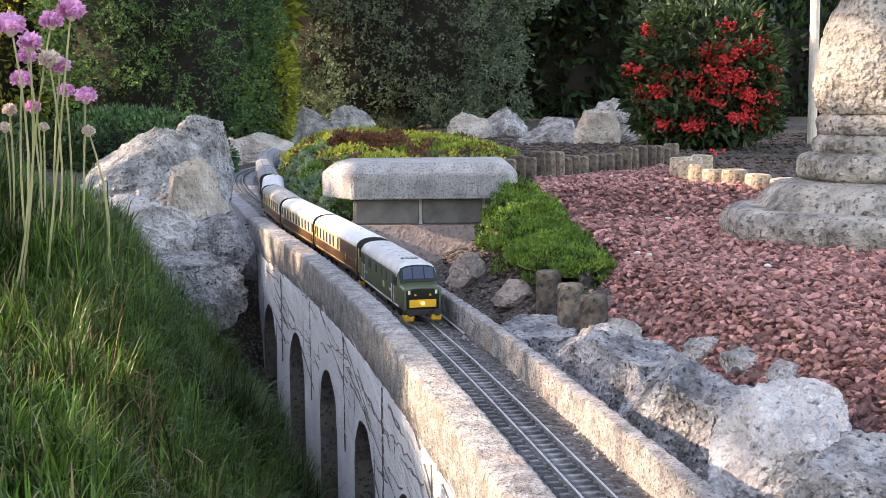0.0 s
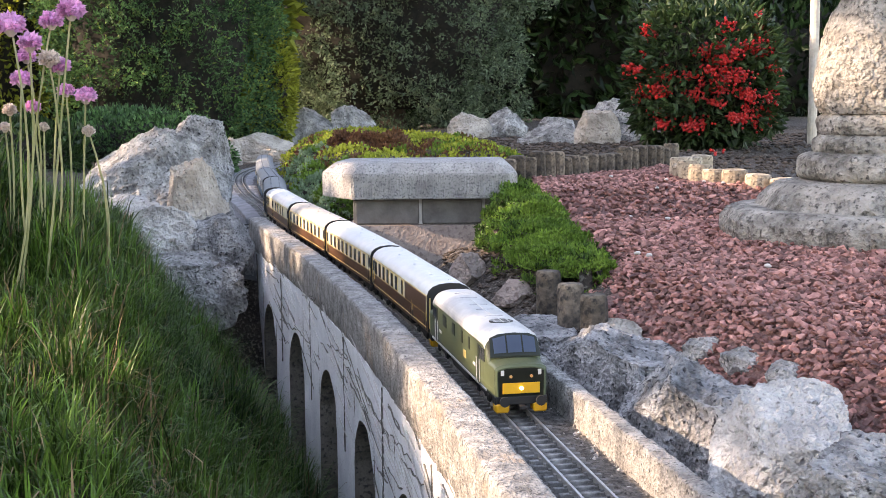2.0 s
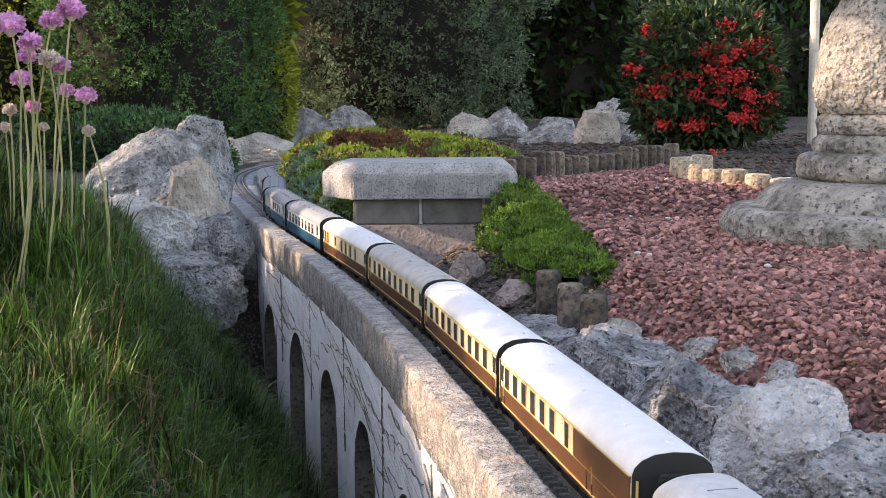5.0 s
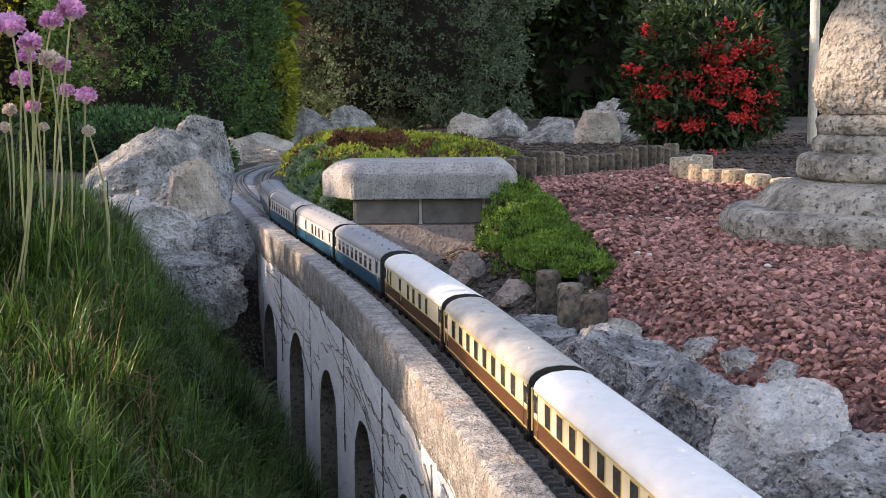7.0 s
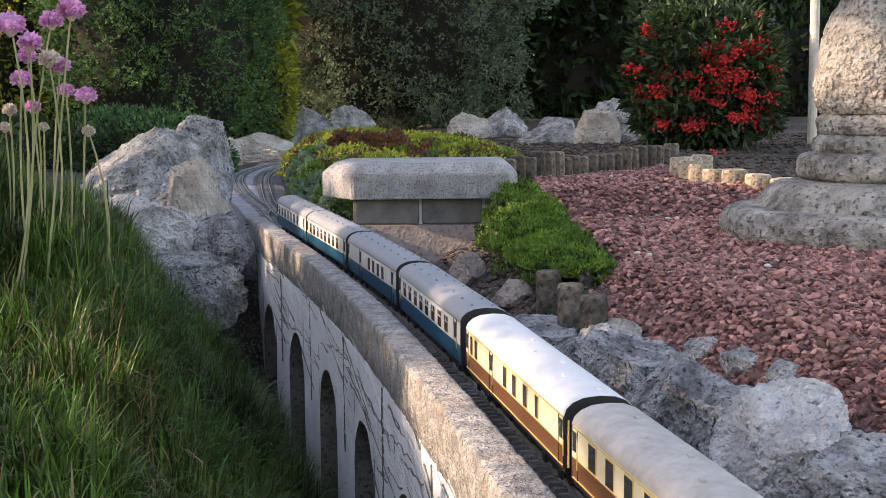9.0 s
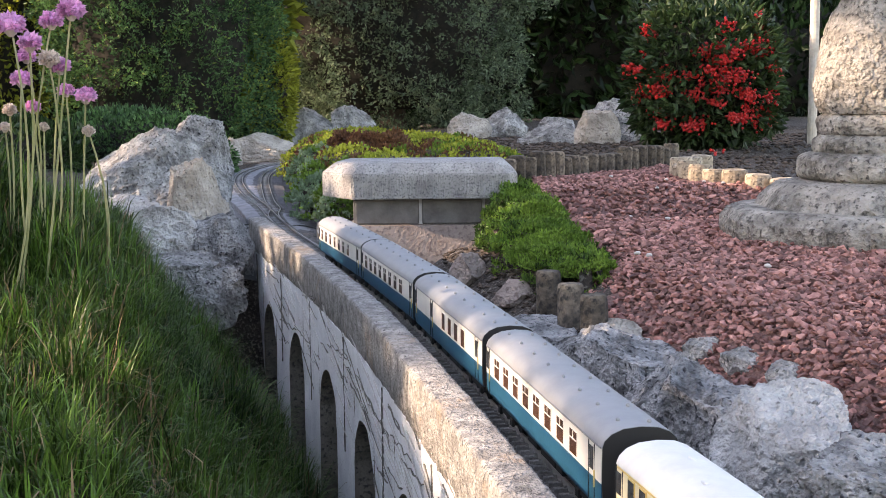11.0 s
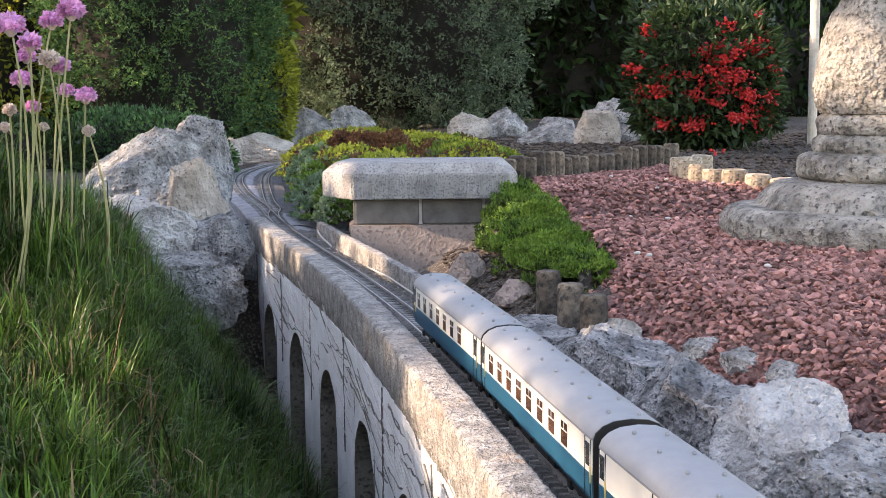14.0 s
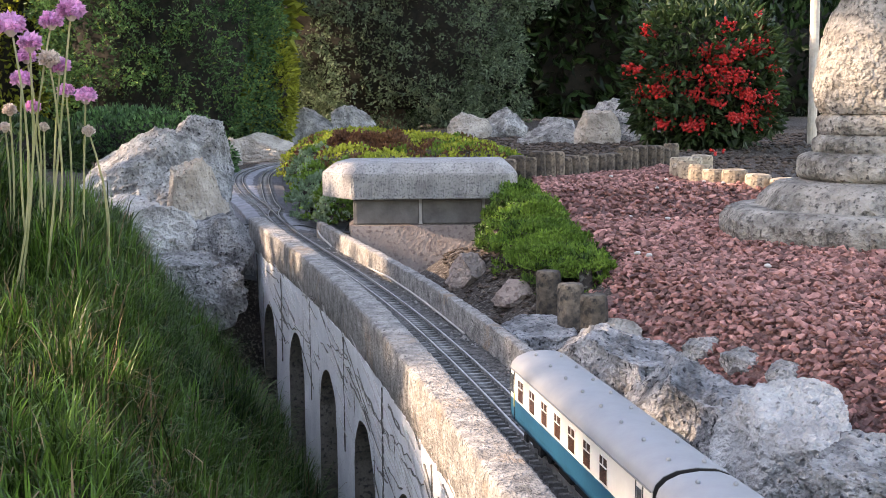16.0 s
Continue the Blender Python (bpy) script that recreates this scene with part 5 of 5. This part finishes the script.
def cushion(name, label, category, outline, top, spread, patches, n, length, width, seed, base=-0.005):
    """A low mat of leaves over a mound. outline: (x, y, radius) discs; patches: (material, weight, scale)."""
    root = tagged(new(name), label, category)
    rnd = np.random.RandomState(seed)
    xs = [o[0] for o in outline]
    ys = [o[1] for o in outline]
    rr = max(o[2] for o in outline)

    def height(x, y):
        k = max(1 - ((x - ox) ** 2 + (y - oy) ** 2) / r ** 2 for ox, oy, r in outline)
        return -1 if k <= 0 else k ** spread

    step = 0.012
    gx, gy = np.arange(min(xs) - rr, max(xs) + rr, step), np.arange(min(ys) - rr, max(ys) + rr, step)
    verts, index, faces = [], {}, []
    for j, y in enumerate(gy):
        for i, x in enumerate(gx):
            h = height(x, y)
            if h > -1:
                index[i, j] = len(verts)
                verts.append((x, y, base + (top(x, y) - base) * h + 0.006 * fbm((x, y, seed), 22, 3)))
    for (i, j) in index:
        if (i + 1, j) in index and (i, j + 1) in index and (i + 1, j + 1) in index:
            faces.append((index[i, j], index[i + 1, j], index[i + 1, j + 1], index[i, j + 1]))
    raw("mound", verts, faces, SOIL, root, smooth=True)
    v = np.array(verts)
    pick = v[rnd.randint(0, len(v), n)] + rnd.uniform(-step, step, (n, 3)) * np.array([1, 1, 0.2])
    lump = np.array([fbm((a, b, seed + 3), 30, 3) for a, b, _ in pick])
    pick[:, 2] += 0.010 * lump + 0.002
    sel = np.array([fbm((a, b, seed + 9), patches[0][2], 2) for a, b, _ in pick]) + rnd.normal(0, 0.03, n)
    order = np.quantile(sel, np.cumsum([0] + [p[1] for p in patches]))
    for k, (m, wgt, sc) in enumerate(patches):
        mask = (sel >= order[k]) & (sel < order[k + 1])
        q = pick[mask]
        nor = np.tile(np.array([[0.0, -0.25, 1.0]]), (len(q), 1))
        ob = leaves("foliage", q, nor, length, width, m, root, seed + k, 0.75)
        tagged(ob, kind="stuff")
    return root


cushion("stonecrop_bed", "mounded bed of golden, green and red stonecrop", "ground cover", [(-0.105, 2.14, 0.085), (-0.155, 2.30, 0.09), (-0.18, 2.50, 0.10), (-0.185, 2.72, 0.125), (-0.2, 2.95, 0.15), (-0.06, 2.45, 0.18), (-0.05, 2.8, 0.22), (0.03, 2.4, 0.15), (-0.2, 3.2, 0.17)], lambda x, y: 0.098, 0.42, [(MOSS_GOLD, 0.40, 6), (MOSS_RED, 0.20, 6), (MOSS, 0.15, 6), (MOSS_GOLD, 0.25, 6)], 42000, 0.0075, 0.0052, 31)
cushion("red_stonecrop", "dark red stonecrop patch on the mounded bed", "ground cover", [(-0.175, 2.45, 0.035), (-0.14, 2.43, 0.042), (-0.10, 2.42, 0.04)], lambda x, y: 0.112, 0.4, [(MOSS_RED, 0.8, 20), (MOSS_RED, 0.2, 20)], 5000, 0.0075, 0.0045, 36, 0.06)
cushion("stonecrop_mat", "grey-green stonecrop spilling beside the track", "ground cover", [(-0.150, 1.995, 0.032), (-0.172, 2.06, 0.036), (-0.190, 2.15, 0.045), (-0.205, 2.26, 0.05), (-0.225, 2.4, 0.05)], lambda x, y: 0.035 + 0.13 * (y - 1.95), 0.5, [(STONECROP, 0.6, 20), (MOSS, 0.4, 20)], 11000, 0.007, 0.005, 32)
cushion("creeping_plant", "bright green creeping plant spreading over the gravel", "ground cover", [(0.100, 1.86, 0.035), (0.098, 1.79, 0.038), (0.097, 1.72, 0.042), (0.098, 1.65, 0.047), (0.100, 1.58, 0.051), (0.103, 1.51, 0.053), (0.107, 1.44, 0.052), (0.112, 1.37, 0.048), (0.119, 1.30, 0.041), (0.128, 1.235, 0.030), (0.084, 1.60, 0.036), (0.080, 1.52, 0.034), (0.088, 1.42, 0.034)], lambda x, y: 0.044 + 0.026 * ss(1.25, 1.75, y) - 0.10 * max(0.0, 0.085 - x), 0.40, [(MOSS, 0.70, 14), (GRASS, 0.30, 14)], 70000, 0.0056, 0.0020, 33, 0.0)


# ---- thrift: a grassy cushion with pink flower heads ----
def thrift():
    root = tagged(new("thrift_clump"), "grassy thrift clump with long green and dry leaves", "thrift")
    rnd = np.random.RandomState(3)
    groups = {"fresh": [], "dry": []}
    n = 0
    while n < 9500:
        # each tuft throws out a fan of fine arching leaves
        y = rnd.uniform(0.50, 1.62)
        d = rnd.uniform(-0.5, -0.082)
        x = track_x(y) + d
        if x < -0.36 * y - 0.06:
            continue
        n += 1
        lump = fbm((x, y, 2), 14, 3)
        z = ground_z(x, y) + 0.030 * lump + 0.032 * ss(0.86, 1.02, y) * ss(0.18, 0.30, -d) * (1 - ss(1.25, 1.5, y))
        facing = rnd.uniform(-math.pi, math.pi)
        size = rnd.uniform(0.7, 1.15) * (0.70 + 0.30 * ss(0.6, 0.95, y)) * (1 + 0.35 * lump)
        withered = 0.05 + 0.30 * max(0.0, noise.noise((x * 9, y * 9, 4)))
        for k in range(8):
            ang = facing + rnd.normal(0, 0.9) if rnd.uniform() < 0.5 else rnd.normal(-0.5, 0.9)
            L = size * rnd.uniform(0.020, 0.048)
            lean = abs(rnd.normal(0.55, 0.30))
            h = np.array([math.cos(ang), math.sin(ang), 0])
            w = np.array([-h[1], h[0], 0]) * rnd.uniform(0.00032, 0.00062)
            up = np.array([0, 0, 1.0])
            p0 = np.array([x + rnd.normal(0, 0.003), y + rnd.normal(0, 0.003), z + 0.012 * lump - 0.004])
            p1 = p0 + L * 0.5 * (h * math.sin(lean * 0.6) + up * math.cos(lean * 0.6))
            p2 = p1 + L * 0.35 * (h * math.sin(lean * 1.4) + up * math.cos(lean * 1.4))
            p3 = p2 + L * 0.25 * (h * math.sin(lean * 2.3) + up * math.cos(lean * 2.3))
            groups["dry" if rnd.uniform() < withered else "fresh"].append(np.array([p0 - w, p0 + w, p1 - w, p1 + w, p2 - w * 0.8, p2 + w * 0.8, p3]))
    for key, m in (("fresh", GRASS), ("dry", STRAW)):
        v = np.vstack(groups[key])
        i = np.arange(len(groups[key])) * 7
        f = [t for k in i.tolist() for t in ((k, k + 1, k + 3, k + 2), (k + 2, k + 3, k + 5, k + 4), (k + 4, k + 5, k + 6))]
        ob = raw("leaf_blades", v.tolist(), f, m, root, "narrow green leaves" if key == "fresh" else "withered straw-coloured leaves")
        tagged(ob, kind="stuff")


thrift()


def flower(x, y, z, foot, r, faded, seed):
    """A thrift flower: a bent stem and a round head of many small petals."""
    root = tagged(new("thrift_flower"), "faded pale thrift flower on a thin stem" if faded else "pink thrift flower head on a tall thin stem", "flower", "thrift flowers above the clump")
    root.location = foot
    rnd = random.Random(seed)
    end = Vector((x, y, z)) - Vector(foot)
    pts = []
    bend = Vector((rnd.uniform(-0.006, 0.016), rnd.uniform(-0.006, 0.006), 0))
    for k in range(8):
        u = k / 7
        pts.append(end * u + bend * math.sin(u * math.pi) + Vector((end.x, end.y, 0)) * (u * u - u) * 0.6)
    bm = bmesh.new()
    tube(bm, pts, [0.0009 - 0.0002 * k / 7 for k in range(8)], 6)
    part("stem", bm, STEM, root)
    nr = np.random.RandomState(seed)
    q = nr.normal(0, 1, (260, 3))
    q /= np.linalg.norm(q, axis=1)[:, None]
    q = q[q[:, 2] > -0.55]
    pos = q * np.array([r, r, r * 0.78]) * 0.55 + np.array(end)
    leaves("petals", pos, q, r * 0.46, r * 0.40, PALE_PETAL if faded else PETAL, root, seed, 0.35, 0.1)
    bm = bmesh.new()
    bmesh.ops.create_icosphere(bm, subdivisions=2, radius=r * 0.66, matrix=Matrix.Translation(end) @ Matrix.Diagonal((1, 1, 0.78, 1)))
    part("flower_head", bm, PALE_PETAL if faded else PETAL, root, smooth=True)
    bm = bmesh.new()
    rod(bm, end + Vector((0, 0, -r * 0.75)), end + Vector((0, 0, -r * 0.35)), 0.0016, r * 0.5, 8)
    part("calyx", bm, PALE_PETAL, root)


for number, (head, foot, radius, faded) in enumerate((
    ((-0.250, 0.930, 0.257), (-0.284, 0.950, 0.116), 0.0101, False),
    ((-0.275, 0.970, 0.252), (-0.308, 0.990, 0.111), 0.0089, False),
    ((-0.282, 0.900, 0.246), (-0.298, 0.920, 0.116), 0.0105, False),
    ((-0.276, 0.920, 0.235), (-0.300, 0.940, 0.112), 0.0088, False),
    ((-0.278, 0.970, 0.225), (-0.295, 0.990, 0.111), 0.0081, True),
    ((-0.273, 0.980, 0.220), (-0.288, 1.000, 0.107), 0.0082, False),
    ((-0.303, 1.000, 0.228), (-0.322, 1.020, 0.110), 0.0075, False),
    ((-0.292, 0.950, 0.211), (-0.296, 0.970, 0.113), 0.0083, False),
    ((-0.275, 1.000, 0.203), (-0.288, 1.020, 0.110), 0.0067, False),
    ((-0.253, 0.970, 0.199), (-0.266, 0.990, 0.108), 0.0081, False),
    ((-0.300, 1.000, 0.191), (-0.302, 1.020, 0.110), 0.0063, False),
    ((-0.317, 1.000, 0.189), (-0.331, 1.020, 0.110), 0.0058, True),
    ((-0.252, 0.970, 0.174), (-0.259, 0.990, 0.106), 0.0053, True),
    ((-0.251, 1.000, 0.141), (-0.256, 1.020, 0.090), 0.0033, True),
    ((-0.337, 1.050, 0.175), (-0.349, 1.070, 0.110), 0.0053, True),
    ((-0.307, 1.050, 0.175), (-0.320, 1.070, 0.110), 0.0044, True),
)):
    flower(*head, (foot[0], foot[1], ground_z(foot[0], foot[1])), radius, faded, 50 + number)


# ---- wires beside the track ----
def wire(name, label, pts, r, material):
    """A thin bent wire through points in space."""
    path = [Vector(q) for q in pts]
    fine = []
    for i in range(len(path) - 1):
        a, b = path[max(i - 1, 0)], path[min(i + 2, len(path) - 1)]
        for k in range(6):
            u = k / 6
            p1, p2 = path[i], path[i + 1]
            fine.append(0.5 * (2 * p1 + (p2 - a) * u + (2 * a - 5 * p1 + 4 * p2 - b) * u * u + (3 * p1 - a - 3 * p2 + b) * u ** 3))
    bm = bmesh.new()
    tube(bm, fine + [path[-1]], r, 6)
    tagged(link(name, bm, material), label, "wire")


def beside(s, o, z):
    q = on_line(s, o)[0]
    return (q.x, q.y, z)


wire("white_wire", "dirty white wire lying along the parapet's foot", [beside(1.37, 0.029, -0.003), beside(1.30, 0.027, 0.000), beside(1.25, 0.026, 0.002), beside(1.20, 0.027, 0.001), beside(1.14, 0.028, 0.0), beside(1.05, 0.029, -0.002), beside(0.94, 0.0295, -0.004)], 0.0009, WHITE_CABLE)
wire("white_wire", "pale wire looped at the end of the parapet", [beside(1.73, 0.046, -0.012), beside(1.74, 0.042, 0.000), beside(1.735, 0.036, 0.008), beside(1.69, 0.030, 0.002), beside(1.60, 0.0295, -0.004)], 0.0012, WHITE_CABLE)
wire("black_wire", "thin black wire crossing the slab to the track", [beside(1.86, 0.012, -0.003), beside(1.87, 0.035, -0.004), beside(1.83, 0.075, -0.011), beside(1.80, 0.11, -0.011)], 0.0011, CABLE)
wire("black_wire", "thin black wire draped over the end of the viaduct", [beside(1.90, -0.012, -0.003), beside(1.86, -0.05, -0.003), beside(1.80, -0.085, -0.010), beside(1.745, -0.082, -0.03), beside(1.74, -0.08, -0.08), beside(1.745, -0.075, -0.13)], 0.0013, CABLE)
wire("black_wire", "thin black wire looping beside the rocks", [beside(1.93, -0.03, -0.004), beside(1.90, -0.09, -0.008), beside(1.80, -0.105, -0.02), beside(1.75, -0.09, -0.05), beside(1.76, -0.085, -0.1)], 0.0011, CABLE)


def debris():
    """Loose chips and crumbs lying on the ballast along the parapets."""
    rnd = np.random.RandomState(12)
    verts, faces = [], []
    for k in range(900):
        s = rnd.uniform(-0.1, 1.7)
        o = rnd.uniform(0.019, 0.0315) if rnd.uniform() < 0.75 else -rnd.uniform(0.024, 0.039)
        q = on_line(s, o)[0]
        size = rnd.uniform(0.0006, 0.0019)
        a = rnd.normal(0, 1, (6, 3))
        a = np.array([(1, 0, 0), (-1, 0, 0), (0, 1, 0), (0, -1, 0), (0, 0, 1), (0, 0, -1)]) * rnd.uniform(0.5, 1.3, (6, 1)) + a * 0.15
        verts.append(a * size + np.array([q.x, q.y, -0.0052]))
        faces.append(np.array([(0, 2, 4), (2, 1, 4), (1, 3, 4), (3, 0, 4), (2, 0, 5), (1, 2, 5), (3, 1, 5), (0, 3, 5)]) + 6 * k)
    ob = raw("ballast_chips", np.vstack(verts).tolist(), np.vstack(faces).tolist(), CHIP)
    tagged(ob, "loose stone chips along the track", "ballast", kind="stuff")


debris()

# ---- boundary fence behind the hedges ----
fence = tagged(new("fence_back"), "dark stained board fence behind the hedges", "fence", kind="structure")
board = None
for k in range(60):
    if board is None:
        bm = bmesh.new()
        box(bm, -0.058, 0.058, -0.008, 0.008, 0.0, 1.9, 0.003)
        board = part("board", bm, FENCE, fence)
        ob = board
    else:
        ob = new("board", board.data)
        ob.parent = fence
    ob.location = (-3.5 + 0.12 * k, 6.7 + 0.004 * (k % 2), -0.05)

# added outside the view, on the sunny side, to block the sun: an uneven hedge and a tree whose crown shades most of the
# garden
for y, half, top, seed in ((-0.22, 0.55, 0.75, 61), (0.48, 0.13, 1.04, 62), (0.71, 0.10, 0.75, 70), (0.91, 0.10, 1.05, 63), (1.20, 0.19, 0.96, 64), (1.52, 0.12, 0.98, 65), (1.81, 0.18, 1.01, 66), (2.33, 0.36, 1.16, 67), (3.3, 0.6, 1.15, 68), (4.45, 0.5, 0.72, 69)):
    shrub("shade_hedge", "unseen leafy hedge added to block the low sun", "hedge", -2.6, y, -0.05, 0.22, half, (top + 0.05) / 2, LAUREL, int(2600 * half + 900), 0.05, 0.026, seed, 5, 0.06, 5, 0, 0.15, 0.5, False)


def shade_tree():
    root = tagged(new("garden_tree"), "unseen leafy tree added to shade the garden", "tree")
    root.location = (-2.95, -1.2, -0.05)
    bm = bmesh.new()
    rod(bm, (0, 0, 0), (0, 0, 1.95), 0.07, 0.045, 12)
    # lobe heights leave slots that let sun through to chosen spots
    crown = ((-0.02, 1.60, 0.45, 0.28), (0.49, 1.53, 0.3, 0.29), (0.34, 1.32, 0.15, 0.05), (0.60, 1.315, 0.15, 0.05), (0.86, 1.31, 0.15, 0.05), (1.97, 1.225, 0.13, 0.03), (0.88, 1.56, 0.22, 0.27), (3.35, 1.40, 0.65, 0.24), (1.21, 1.24, 0.20, 0.15), (1.30, 1.32, 0.17, 0.06), (1.66, 1.52, 0.15, 0.22), (1.74, 1.29, 0.16, 0.04), (1.95, 1.62, 0.18, 0.10), (2.34, 1.52, 0.25, 0.27), (2.65, 1.42, 0.22, 0.2), (1.35, 2.02, 0.45, 0.22))
    for y, z, ry, rz in crown:
        rod(bm, (0, 0, 1.9), (0.25, y + 1.2, z + 0.7 * rz), 0.03, 0.006, 8)
    part("trunk", bm, BARK, root)
    pos, nor = [], []
    for k, (y, z, ry, rz) in enumerate(crown):
        p, q = shell(int(9000 * ry), 0.12, ry, rz, 80 + k, 2.5, 0.2, 5, 0.7)
        pos.append(p + np.array([0.3, y + 1.2, z + 0.05]))
        nor.append(q)
    leaves("crown", np.vstack(pos), np.vstack(nor), 0.075, 0.045, LAUREL, root, 90, 0.9)


shade_tree()


# ---- movement ----
def motions():
    """The train rolls along the track towards the camera and past it."""
    ts, ds = [r[0] for r in RUN], [r[1] for r in RUN]
    for car, s0, reach in TRAIN:
        rows = []
        for k in range(33):
            t = 0.5 * k
            s = s0 - float(np.interp(t, ts, ds))
            a, b = on_line(s - reach)[0], on_line(s + reach)[0]
            m = (a + b) / 2
            rows.append((t, Matrix.Translation((m.x, m.y, 0)) @ Matrix.Rotation(math.atan2(a.y - b.y, a.x - b.x), 4, "Z")))
        walk(car, rows)


motions()
